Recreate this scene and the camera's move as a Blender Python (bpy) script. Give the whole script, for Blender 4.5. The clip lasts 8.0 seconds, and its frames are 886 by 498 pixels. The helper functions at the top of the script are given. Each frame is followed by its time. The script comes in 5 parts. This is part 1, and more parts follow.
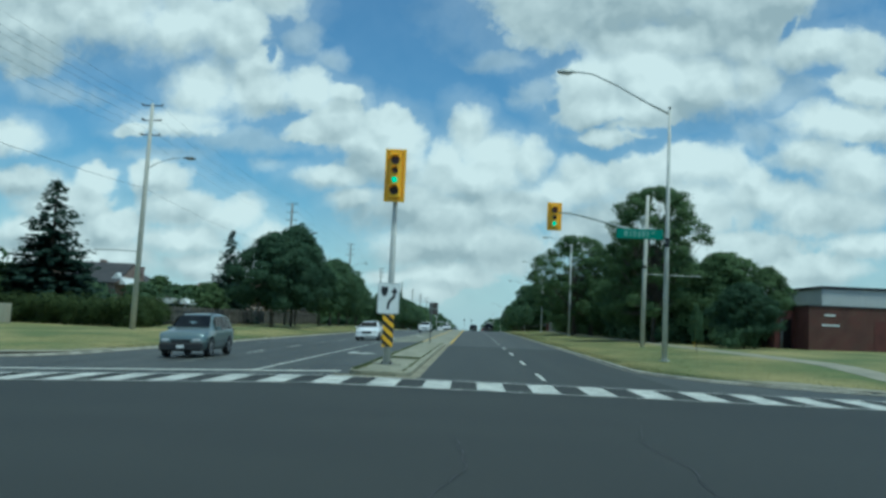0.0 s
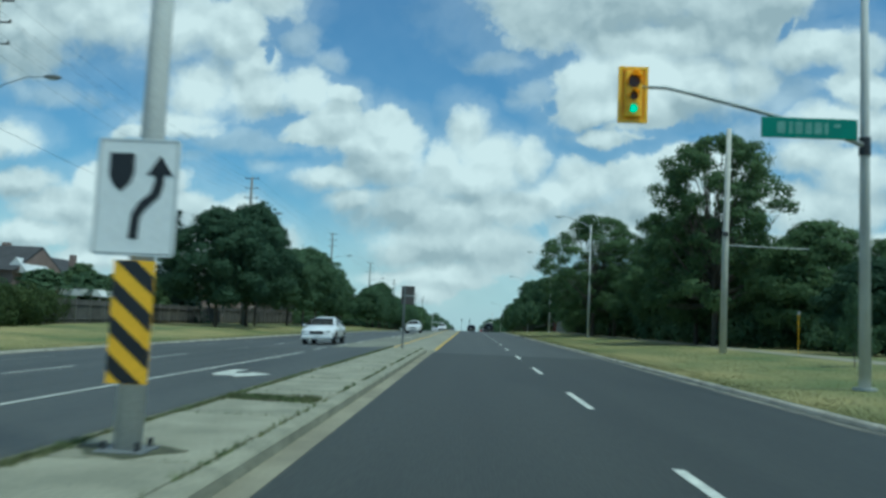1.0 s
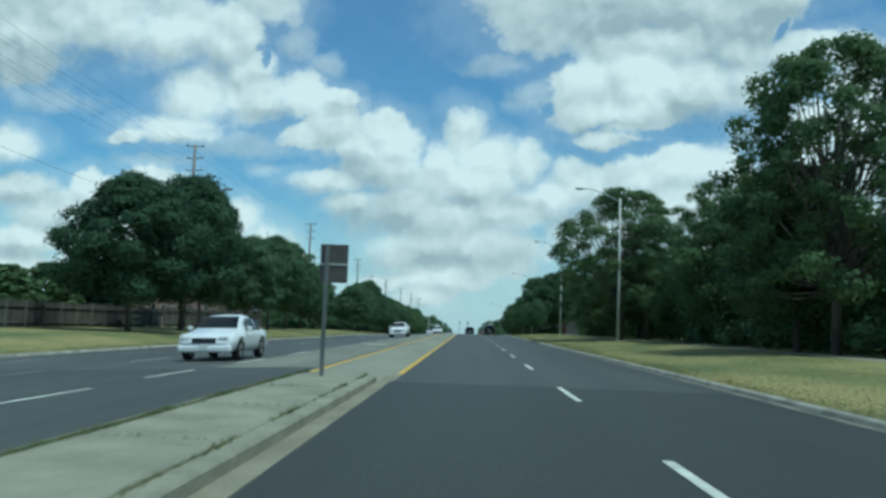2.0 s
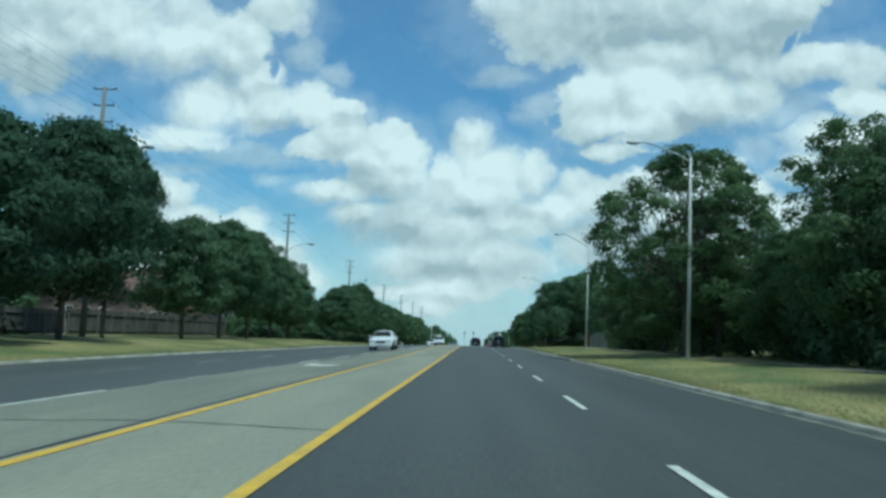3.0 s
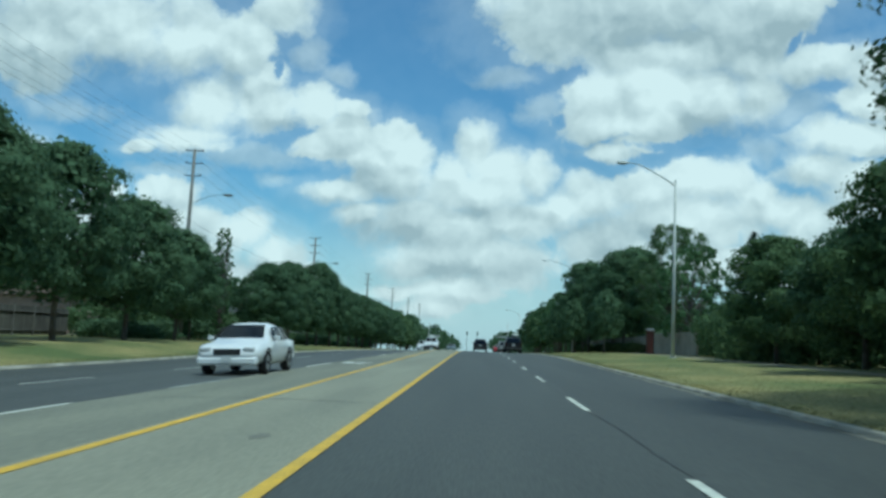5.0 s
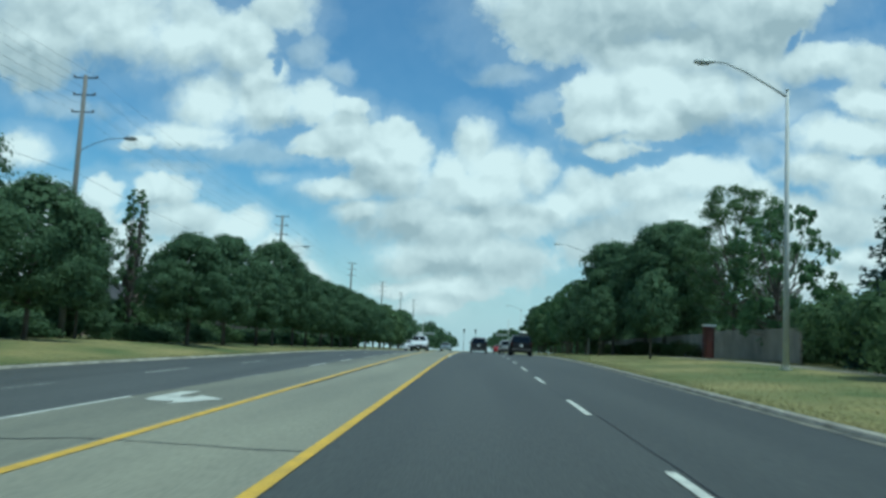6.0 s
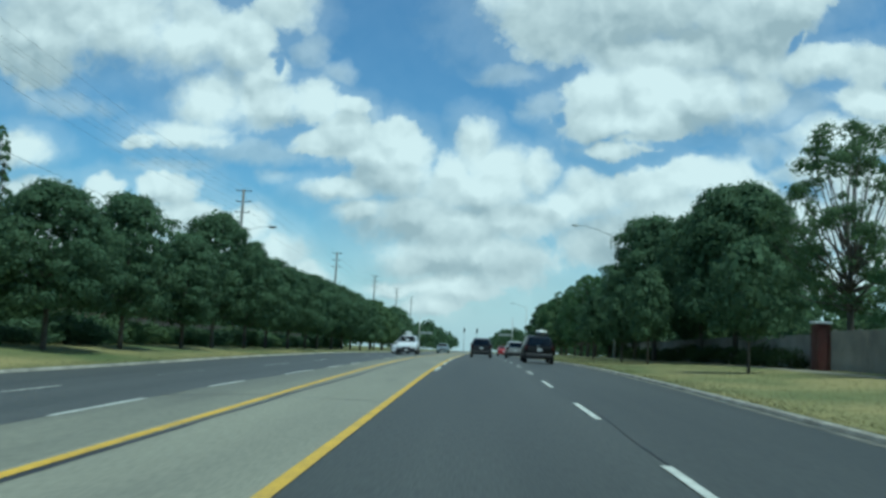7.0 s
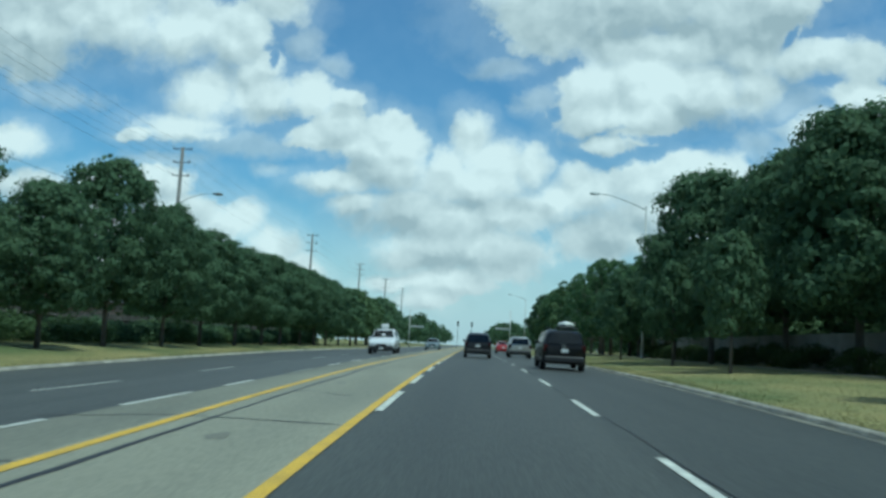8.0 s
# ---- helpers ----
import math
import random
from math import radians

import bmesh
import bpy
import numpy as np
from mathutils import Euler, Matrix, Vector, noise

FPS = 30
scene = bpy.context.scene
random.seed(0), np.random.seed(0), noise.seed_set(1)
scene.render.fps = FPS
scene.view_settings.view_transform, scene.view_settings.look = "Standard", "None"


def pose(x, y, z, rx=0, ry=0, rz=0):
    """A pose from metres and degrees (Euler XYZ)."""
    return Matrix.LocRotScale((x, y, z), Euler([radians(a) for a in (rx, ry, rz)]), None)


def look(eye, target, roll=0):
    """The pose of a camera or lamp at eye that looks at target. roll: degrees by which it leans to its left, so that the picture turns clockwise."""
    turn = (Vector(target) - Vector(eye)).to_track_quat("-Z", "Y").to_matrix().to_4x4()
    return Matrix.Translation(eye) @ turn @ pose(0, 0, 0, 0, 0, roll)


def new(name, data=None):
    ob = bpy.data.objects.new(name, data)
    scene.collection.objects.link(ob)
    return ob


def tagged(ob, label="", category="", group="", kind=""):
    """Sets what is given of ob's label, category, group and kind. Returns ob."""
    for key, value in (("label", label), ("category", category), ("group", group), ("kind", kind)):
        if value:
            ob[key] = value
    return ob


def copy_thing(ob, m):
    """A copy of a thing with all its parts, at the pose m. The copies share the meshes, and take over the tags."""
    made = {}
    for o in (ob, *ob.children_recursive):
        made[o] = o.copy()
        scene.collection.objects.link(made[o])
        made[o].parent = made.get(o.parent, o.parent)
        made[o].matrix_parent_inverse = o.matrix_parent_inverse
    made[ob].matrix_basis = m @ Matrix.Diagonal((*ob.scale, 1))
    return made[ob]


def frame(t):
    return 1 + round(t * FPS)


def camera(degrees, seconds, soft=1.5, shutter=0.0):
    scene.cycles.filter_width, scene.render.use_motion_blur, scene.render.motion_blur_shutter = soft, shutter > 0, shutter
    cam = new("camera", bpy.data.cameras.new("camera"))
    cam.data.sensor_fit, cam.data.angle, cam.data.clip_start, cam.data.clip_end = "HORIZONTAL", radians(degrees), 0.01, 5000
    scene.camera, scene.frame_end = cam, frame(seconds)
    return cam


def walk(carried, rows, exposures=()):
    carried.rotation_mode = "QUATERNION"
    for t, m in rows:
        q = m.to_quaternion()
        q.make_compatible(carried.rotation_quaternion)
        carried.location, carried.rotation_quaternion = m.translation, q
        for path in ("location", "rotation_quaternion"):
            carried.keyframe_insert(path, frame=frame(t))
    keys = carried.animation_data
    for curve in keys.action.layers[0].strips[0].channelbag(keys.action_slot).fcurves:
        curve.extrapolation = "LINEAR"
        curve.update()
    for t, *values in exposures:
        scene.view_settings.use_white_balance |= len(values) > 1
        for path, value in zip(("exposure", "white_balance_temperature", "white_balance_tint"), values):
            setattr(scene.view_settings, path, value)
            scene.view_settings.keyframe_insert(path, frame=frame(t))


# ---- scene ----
cam = camera(56.0, 8.0, 3.0, 0.18)
PATH = [
    (0, (-0.172, 1.431, 1.602), (-0.247, 3.422, 1.774), 2.6),
    (0.5, (-0.122, 11.29, 1.458), (-0.198, 13.281, 1.63), 2.7),
    (0.7, (-0.074, 15.085, 1.394), (-0.152, 17.076, 1.567), 2.7),
    (1, (-0.029, 20.967, 1.322), (-0.1, 22.958, 1.497), 2.5),
    (1.3, (0.08, 26.499, 1.227), (0.007, 28.489, 1.41), 2.3),
    (1.5, (0.062, 29.872, 1.245), (-0.003, 31.863, 1.424), 2.1),
    (2.8, (0.054, 55.786, 1.245), (-0.022, 57.774, 1.444), 2.2),
    (3, (0.036, 59.562, 1.183), (-0.046, 61.549, 1.389), 2.5),
    (3.5, (0.008, 69.42, 1.201), (-0.085, 71.407, 1.414), 2.6),
    (4, (-0.038, 78.693, 1.212), (-0.13, 80.679, 1.425), 2.6),
    (4.5, (-0.019, 88.316, 1.208), (-0.111, 90.302, 1.419), 2.6),
    (6, (0.056, 118.379, 1.264), (-0.032, 120.367, 1.466), 2.7),
    (6.5, (-0.005, 127.364, 1.262), (-0.094, 129.352, 1.465), 2.9),
    (7, (-0.026, 136.419, 1.285), (-0.117, 138.407, 1.486), 2.9),
    (7.5, (-0.056, 144.852, 1.294), (-0.144, 146.84, 1.49), 2.9),
    (8, (-0.08, 152.933, 1.28), (-0.158, 154.922, 1.467), 3.0),
]
walk(cam, [(t, look(eye, aim, lean)) for t, eye, aim, lean in PATH], [(0, -0.2, 5250, -14), (1.5, -0.16, 5250, -14), (3, -0.09, 5250, -14), (8, -0.1, 5250, -14)])

# ---- sky and sun ----
SUN_AZ, SUN_EL = radians(128), radians(66)   # azimuth from the road's direction towards the right


def build_world():
    world = bpy.data.worlds.new("summer_sky")
    scene.world = world
    world.use_nodes = True
    nt = world.node_tree
    nt.nodes.clear()
    N, L = nt.nodes.new, nt.links.new

    def val(sock, v):
        if hasattr(v, "is_linked"):
            L(v, sock)
        else:
            sock.default_value = v

    def m(op, a, b=0.0, c=None, clamp=False):
        n = N("ShaderNodeMath")
        n.operation, n.use_clamp = op, clamp
        val(n.inputs[0], a)
        val(n.inputs[1], b)
        if c is not None:
            val(n.inputs[2], c)
        return n.outputs[0]

    def ramp(v, lo, hi):
        n = N("ShaderNodeMapRange")
        n.interpolation_type = "SMOOTHSTEP"
        val(n.inputs["Value"], v)
        n.inputs["From Min"].default_value, n.inputs["From Max"].default_value = lo, hi
        return n.outputs["Result"]

    def fbm(vec, scale, detail=5.0, rough=0.55):
        n = N("ShaderNodeTexNoise")
        n.inputs["Scale"].default_value, n.inputs["Detail"].default_value, n.inputs["Roughness"].default_value = scale, detail, rough
        L(vec, n.inputs["Vector"])
        return n

    def mix(f, a, b):
        n = N("ShaderNodeMix")
        n.data_type = "RGBA"
        val(n.inputs["Factor"], f)
        val(n.inputs[6], a)
        val(n.inputs[7], b)
        return n.outputs[2]

    tc = N("ShaderNodeTexCoord")
    sep = N("ShaderNodeSeparateXYZ")
    L(tc.outputs["Generated"], sep.inputs[0])
    ahead = m("MAXIMUM", sep.outputs["Y"], 0.05)
    u, v = m("DIVIDE", sep.outputs["X"], ahead), m("DIVIDE", sep.outputs["Z"], ahead)
    plane = N("ShaderNodeCombineXYZ")
    L(u, plane.inputs[0])
    L(v, plane.inputs[1])
    warp_a, warp_b = fbm(plane.outputs[0], 9.0, 6.0, 0.62), fbm(plane.outputs[0], 34.0, 4.0, 0.6)

    def shifted(vec, noise_node, amount):
        s = N("ShaderNodeVectorMath")
        s.operation = "SUBTRACT"
        L(noise_node.outputs["Color"], s.inputs[0])
        s.inputs[1].default_value = (0.5, 0.5, 0.5)
        w = N("ShaderNodeVectorMath")
        w.operation = "MULTIPLY_ADD"
        L(s.outputs[0], w.inputs[0])
        w.inputs[1].default_value = (amount, amount, 0)
        L(vec, w.inputs[2])
        return w.outputs[0]

    # billows: a fine noise for the rims, and a broad one, also taken a little towards the sun, for their lit sides
    warped = shifted(shifted(plane.outputs[0], warp_a, 0.026), warp_b, 0.016)
    body = fbm(warped, 15.0, 8.0, 0.64)
    broad = fbm(plane.outputs[0], 6.0, 2.0, 0.5)

    def raised(vec, side, up):
        n = N("ShaderNodeVectorMath")
        n.operation = "ADD"
        L(vec, n.inputs[0])
        n.inputs[1].default_value = (side, up, 0)
        return n.outputs[0]

    sunward = raised(warped, 0.005, 0.016)
    soft_here, soft_up = fbm(warped, 19.0, 3.0, 0.5), fbm(sunward, 19.0, 3.0, 0.5)

    # cumulus banks: puffs as (sideways, up, half width, half height, tilt), in thousandths of the distance and degrees
    heaps = []

    def bank(*rows):
        heaps.extend(rows)

    bank((-577, 352, 109, 63, 2), (-484, 374, 145, 53, 2), (-377, 352, 86, 45, 2), (-311, 336, 34, 29, 2), (-258, 396, 45, 35, -18), (-290, 297, 21, 24, 2), (-298, 360, 34, 38, 2),
         (-271, 313, 24, 19, 2))   # west deck
    bank((-370, 230, 62, 21, 2), (-344, 274, 51, 40, 33), (-426, 219, 30, 9, 12), (-274, 277, 60, 33, -3), (-214, 278, 39, 33, 2), (-167, 274, 25, 16, 2), (-207, 223, 36, 17, 2),
         (-173, 238, 42, 32, 2), (-117, 236, 35, 27, 2), (-93, 215, 31, 29, 2), (-140, 217, 42, 28, 2))   # west band
    bank((-175, 168, 50, 17, 2), (-114, 186, 55, 31, 2), (-146, 143, 35, 15, 3), (-91, 139, 65, 29, 3))   # mid low
    bank((-12, 228, 28, 36, 2), (-38, 193, 28, 33, 2), (23, 203, 53, 32, 2), (58, 201, 29, 31, 2), (92, 161, 22, 21, 28), (-3, 174, 82, 35, 2), (33, 141, 88, 36, 3),
         (-35, 124, 89, 41, 3), (-54, 92, 68, 27, 3), (28, 92, 81, 34, 3), (-32, 56, 64, 20, 3), (-74, 81, 48, 20, 3))   # middle
    bank((217, 355, 129, 32, 2), (319, 348, 47, 28, 2), (81, 393, 97, 60, -6), (181, 411, 137, 75, 2), (298, 397, 95, 65, 2), (366, 421, 61, 37, 23))   # grey bank
    bank((197, 315, 53, 52, 2), (140, 302, 54, 41, 18), (137, 267, 56, 27, 2), (199, 270, 58, 25, 2), (273, 304, 64, 46, 2), (330, 310, 37, 42, 2), (155, 231, 34, 17, 2),
         (186, 245, 41, 14, 2))   # east heap
    bank((268, 201, 75, 30, 2), (331, 185, 33, 21, -13), (201, 186, 74, 30, 2), (134, 169, 54, 31, 3), (235, 150, 133, 41, 3), (348, 165, 60, 27, 3), (162, 119, 80, 34, 3),
         (113, 186, 20, 21, 2), (421, 148, 79, 32, 3), (303, 99, 99, 24, 3), (464, 110, 59, 20, 3), (382, 79, 98, 20, 3))   # east low
    bank((401, 351, 71, 24, 13), (458, 304, 47, 25, 2), (428, 258, 86, 28, 2), (394, 219, 56, 29, 2), (464, 347, 40, 28, 2), (454, 201, 59, 41, 2))   # east far
    bank((-576, 205, 40, 26, 2), (-470, 150, 30, 25, 3), (-389, 161, 51, 24, 2), (-503, 127, 64, 28, 3), (-362, 127, 56, 28, 3), (-294, 116, 46, 25, 3), (-250, 86, 40, 31, -22),
         (-207, 61, 35, 19, -22), (-99, 51, 38, 10, 3), (-54, 34, 41, 12, 3), (-556, 150, 50, 21, 2), (-451, 94, 60, 25, 3), (-542, 87, 57, 20, 3), (-358, 85, 63, 21, 3),
         (-447, 60, 77, 25, 3), (-314, 59, 76, 21, 3), (-553, 51, 57, 25, 3))   # west low
    wisps = [(-226, 346, 32, 28, -28), (-185, 315, 28, 17, -18), (-253, 180, 24, 11, 2), (28, 323, 48, 19, 2), (65, 282, 42, 18, 28), (155, 235, 54, 17, 2), (367, 287, 62, 27, 33), (341, 237, 40, 28, 2), (-291, 211, 112, 18, -3), (-524, 262, 65, 19, -8), (-146, 263, 35, 18, -28), (-388, 189, 64, 14, 2)]
    gaps = [(-262, 325, 6, 13, 2), (370, 371, 9, 21, -32), (434, 392, 36, 11, 21), (465, 418, 30, 20, 2), (371, 279, 48, 10, 33), (260, 239, 71, 9, -2), (334, 222, 21, 17, 2), (101, 217, 27, 17, -8), (86, 266, 11, 14, 23), (-65, 305, 42, 50, 2), (-278, 225, 49, 16, -6), (26, 298, 35, 10, 12)]
    sunlit = [(-210, 271, 39, 36, 2), (-322, 249, 85, 39, 2), (-391, 228, 50, 16, 2), (-4, 195, 82, 35, 2), (93, 159, 27, 22, 3), (204, 312, 48, 56, 2), (281, 201, 80, 29, 2), (-276, 113, 56, 28, 3), (-401, 343, 72, 33, 2), (434, 262, 60, 28, 2), (-109, 218, 35, 28, 2), (-456, 154, 43, 21, 2), (-561, 203, 43, 22, 2), (461, 297, 33, 17, 2), (136, 313, 41, 25, 2)]
    shaded = [(175, 390, 164, 49, 2), (326, 377, 75, 57, 2), (-558, 310, 101, 31, 2), (-450, 327, 79, 22, 2), (5, 148, 75, 11, 3), (162, 123, 74, 29, 3), (165, 246, 48, 10, 2), (-104, 128, 75, 29, 3), (-265, 252, 49, 9, 2), (-135, 182, 35, 21, 2), (267, 265, 61, 17, 2), (-19, 83, 95, 15, 3), (-594, 381, 88, 22, 2)]

    def puffs(rows, blend=0.22, warped=warped):
        near = None
        for a, b, w, h, tilt in rows:
            mp = N("ShaderNodeMapping")
            mp.vector_type = "TEXTURE"
            if near is None:
                L(warped, mp.inputs["Vector"])
            else:                                   # one puff after the other keeps the shader small
                chain = N("ShaderNodeVectorMath")
                chain.operation = "MULTIPLY_ADD"
                L(near, chain.inputs[0])
                chain.inputs[1].default_value = (1e-7, 1e-7, 0)
                L(warped, chain.inputs[2])
                L(chain.outputs[0], mp.inputs["Vector"])
            mp.inputs["Location"].default_value = (a / 1000, b / 1000, 0)
            mp.inputs["Rotation"].default_value = (0, 0, radians(tilt))
            mp.inputs["Scale"].default_value = (w / 1000, h / 1000, 1)
            ln = N("ShaderNodeVectorMath")
            ln.operation = "LENGTH"
            L(mp.outputs[0], ln.inputs[0])
            d = ln.outputs["Value"]
            near = d if near is None else m("SMOOTH_MIN", near, d, blend)
        return near

    heap, heap_up = puffs(heaps), puffs(heaps, 0.22, sunward)
    hole = puffs(gaps, 0.1)
    billow = m("SUBTRACT", body.outputs["Fac"], 0.5)
    solid = m("ADD", m("MINIMUM", m("SUBTRACT", 1.06, heap), m("MULTIPLY", m("SUBTRACT", hole, 0.75), 0.8)), m("MULTIPLY", billow, 1.7))
    # some rims are crisp, others fray out
    crisp, frayed = ramp(solid, -0.16, 0.30), m("POWER", ramp(solid, -0.62, 0.62), 1.3)
    fray = ramp(broad.outputs["Fac"], 0.38, 0.60)
    rim = m("ADD", m("MULTIPLY", frayed, fray), m("MULTIPLY", crisp, m("SUBTRACT", 1.0, fray)))
    veil = m("MULTIPLY", ramp(m("SUBTRACT", puffs(wisps, 0.3), m("MULTIPLY", billow, 2.6)), 1.55, 0.2), 0.55)
    veil = m("MAXIMUM", veil, m("MULTIPLY", ramp(solid, -1.3, 0.1), 0.26))
    cover_front = m("MAXIMUM", m("MAXIMUM", rim, veil), 0.07)
    # the rest of the sky: broken cumulus
    rest = fbm(tc.outputs["Generated"], 3.2, 7.0, 0.58)
    cover_rest = ramp(rest.outputs["Fac"], 0.47, 0.60)
    inside = m("MULTIPLY", ramp(m("ABSOLUTE", u), 0.85, 0.62), m("MULTIPLY", ramp(v, 0.56, 0.47), ramp(sep.outputs["Y"], 0.1, 0.3)))
    cover = m("ADD", m("MULTIPLY", cover_front, inside), m("MULTIPLY", cover_rest, m("SUBTRACT", 1.0, inside)), clamp=True)
    # thick parts are greyer, rims and tops are brighter
    relief = m("MULTIPLY", m("SUBTRACT", soft_up.outputs["Fac"], soft_here.outputs["Fac"]), 1.5)
    under = m("MULTIPLY", m("SUBTRACT", 0.5, ramp(m("SUBTRACT", heap_up, heap), -0.5, 0.5)), 0.46)
    tone = m("ADD", m("MULTIPLY", ramp(puffs(shaded, 0.15), 1.4, 0.2), 0.42), m("MULTIPLY", ramp(puffs(sunlit, 0.15), 1.35, 0.15), -0.42))
    shade = m("ADD", m("ADD", 0.40, tone), m("ADD", m("ADD", relief, under), m("MULTIPLY", billow, 0.35)), clamp=True)
    cloud = mix(shade, (0.900, 0.885, 0.845, 1), (0.440, 0.478, 0.488, 1))
    sky = N("ShaderNodeTexSky")
    sky.sky_type, sky.sun_disc = "NISHITA", False
    sky.sun_elevation, sky.sun_rotation = SUN_EL, SUN_AZ
    sky.air_density, sky.dust_density, sky.ozone_density = 1.2, 0.6, 1.6
    blue = N("ShaderNodeVectorMath")
    blue.operation = "MULTIPLY"
    L(sky.outputs[0], blue.inputs[0])
    blue.inputs[1].default_value = (SKY_GAIN * 0.70, SKY_GAIN * 1.03, SKY_GAIN * 1.24)
    # thin haze towards the horizon
    haze = m("MULTIPLY", ramp(sep.outputs["Z"], 0.16, 0.0), 0.66)
    clear = mix(haze, blue.outputs[0], (0.66, 0.755, 0.79, 1))
    bg = N("ShaderNodeBackground")
    L(mix(m("MULTIPLY", cover, 0.97), clear, cloud), bg.inputs["Color"])
    bg.inputs["Strength"].default_value = 1.0
    out = N("ShaderNodeOutputWorld")
    L(bg.outputs[0], out.inputs["Surface"])


SKY_GAIN = 0.085
build_world()
sun_data = bpy.data.lights.new("sun", "SUN")
sun_data.energy, sun_data.angle, sun_data.color = 3.2, radians(9), (1.0, 0.95, 0.87)
sun_from = Vector((math.sin(SUN_AZ) * math.cos(SUN_EL), math.cos(SUN_AZ) * math.cos(SUN_EL), math.sin(SUN_EL)))
new("sun", sun_data).matrix_world = look(sun_from * 100, (0, 0, 0))


# ---- materials ----
def material(name, color, rough=0.8, second=None, scale=3.0, fine=60.0, vary=0.25, bump=0.0, metal=0.0, spec=0.5, island=0.0, alpha_stretch=(1, 1, 1), coat=0.0):
    """A surface with patches (scale per metre) and grain (fine per metre)."""
    mt = bpy.data.materials.new(name)
    mt.use_nodes = True
    nt = mt.node_tree
    N, L = nt.nodes.new, nt.links.new
    b = nt.nodes["Principled BSDF"]
    b.inputs["Roughness"].default_value, b.inputs["Metallic"].default_value = rough, metal
    b.inputs["Specular IOR Level"].default_value = spec
    b.inputs["Coat Weight"].default_value = coat
    b.inputs["Coat Roughness"].default_value = 0.05
    geo = N("ShaderNodeNewGeometry")
    mp = N("ShaderNodeMapping")
    mp.inputs["Scale"].default_value = alpha_stretch
    L(geo.outputs["Position"], mp.inputs["Vector"])
    big, small = N("ShaderNodeTexNoise"), N("ShaderNodeTexNoise")
    for n, s, d in ((big, scale, 4.0), (small, fine, 3.0)):
        n.inputs["Scale"].default_value, n.inputs["Detail"].default_value = s, d
        L(mp.outputs[0], n.inputs["Vector"])
    second = second or tuple(c * 0.6 for c in color)
    r = N("ShaderNodeMapRange")
    r.inputs["From Min"].default_value, r.inputs["From Max"].default_value = 0.35, 0.65
    L(big.outputs["Fac"], r.inputs["Value"])
    mx = N("ShaderNodeMix")
    mx.data_type = "RGBA"
    mx.inputs[6].default_value, mx.inputs[7].default_value = (*color, 1), (*second, 1)
    L(r.outputs[0], mx.inputs["Factor"])
    hsv = N("ShaderNodeHueSaturation")
    L(mx.outputs[2], hsv.inputs["Color"])
    mv = N("ShaderNodeMapRange")
    mv.inputs["From Min"].default_value, mv.inputs["From Max"].default_value = 0.3, 0.7
    mv.inputs["To Min"].default_value, mv.inputs["To Max"].default_value = 1 - vary, 1 + vary
    L(small.outputs["Fac"], mv.inputs["Value"])
    bright = mv.outputs[0]
    if island:
        mi = N("ShaderNodeMapRange")
        mi.inputs["To Min"].default_value, mi.inputs["To Max"].default_value = 1 - island, 1 + island
        L(geo.outputs["Random Per Island"], mi.inputs["Value"])
        pr = N("ShaderNodeMath")
        pr.operation = "MULTIPLY"
        L(bright, pr.inputs[0])
        L(mi.outputs[0], pr.inputs[1])
        bright = pr.outputs[0]
    L(bright, hsv.inputs["Value"])
    L(hsv.outputs[0], b.inputs["Base Color"])
    if bump:
        bp = N("ShaderNodeBump")
        bp.inputs["Strength"].default_value, bp.inputs["Distance"].default_value = bump, 0.02
        L(small.outputs["Fac"], bp.inputs["Height"])
        L(bp.outputs[0], b.inputs["Normal"])
    return mt


def leaf_material(name, color, second):
    mt = material(name, color, 0.6, second, 0.35, 9.0, 0.14, 0, 0, 0.08, 0.14)
    nt = mt.node_tree
    b, out = nt.nodes["Principled BSDF"], nt.nodes["Material Output"]
    tr, mx = nt.nodes.new("ShaderNodeBsdfTranslucent"), nt.nodes.new("ShaderNodeMixShader")
    src = b.inputs["Base Color"].links[0].from_socket
    nt.links.new(src, tr.inputs["Color"])
    mx.inputs[0].default_value = 0.44
    nt.links.new(b.outputs[0], mx.inputs[1])
    nt.links.new(tr.outputs[0], mx.inputs[2])
    nt.links.new(mx.outputs[0], out.inputs["Surface"])
    return mt


def glow(name, color, strength):
    mt = material(name, color, 0.3)
    b = mt.node_tree.nodes["Principled BSDF"]
    b.inputs["Emission Color"].default_value, b.inputs["Emission Strength"].default_value = (*color, 1), strength
    return mt


ASPHALT = material("asphalt", (0.052, 0.0555, 0.0465), 0.62, (0.037, 0.040, 0.034), 0.9, 55, 0.34, 0.22, alpha_stretch=(1, 0.045, 1))
ASPHALT_NEAR = material("near_dark_asphalt", (0.0308, 0.0338, 0.0275), 0.68, (0.024, 0.0265, 0.0218), 0.9, 55, 0.30, 0.22, alpha_stretch=(1, 0.05, 1))
ASPHALT_DARK = material("newer_dark_asphalt", (0.0240, 0.0262, 0.0212), 0.75, (0.0178, 0.0195, 0.0160), 0.3, 55, 0.30, 0.35, alpha_stretch=(0.4, 1, 1))
ASPHALT_OLD = material("old_asphalt", (0.073, 0.077, 0.068), 0.64, (0.052, 0.056, 0.050), 0.8, 50, 0.28, 0.35, alpha_stretch=(1, 0.05, 1))
TAR = material("tar", (0.018, 0.018, 0.019), 0.5, None, 3, 40, 0.2)
PALE_LANE = material("pale_concrete_lane", (0.246, 0.240, 0.173), 0.85, (0.186, 0.183, 0.136), 0.6, 40, 0.16, 0.25, alpha_stretch=(1, 0.12, 1))
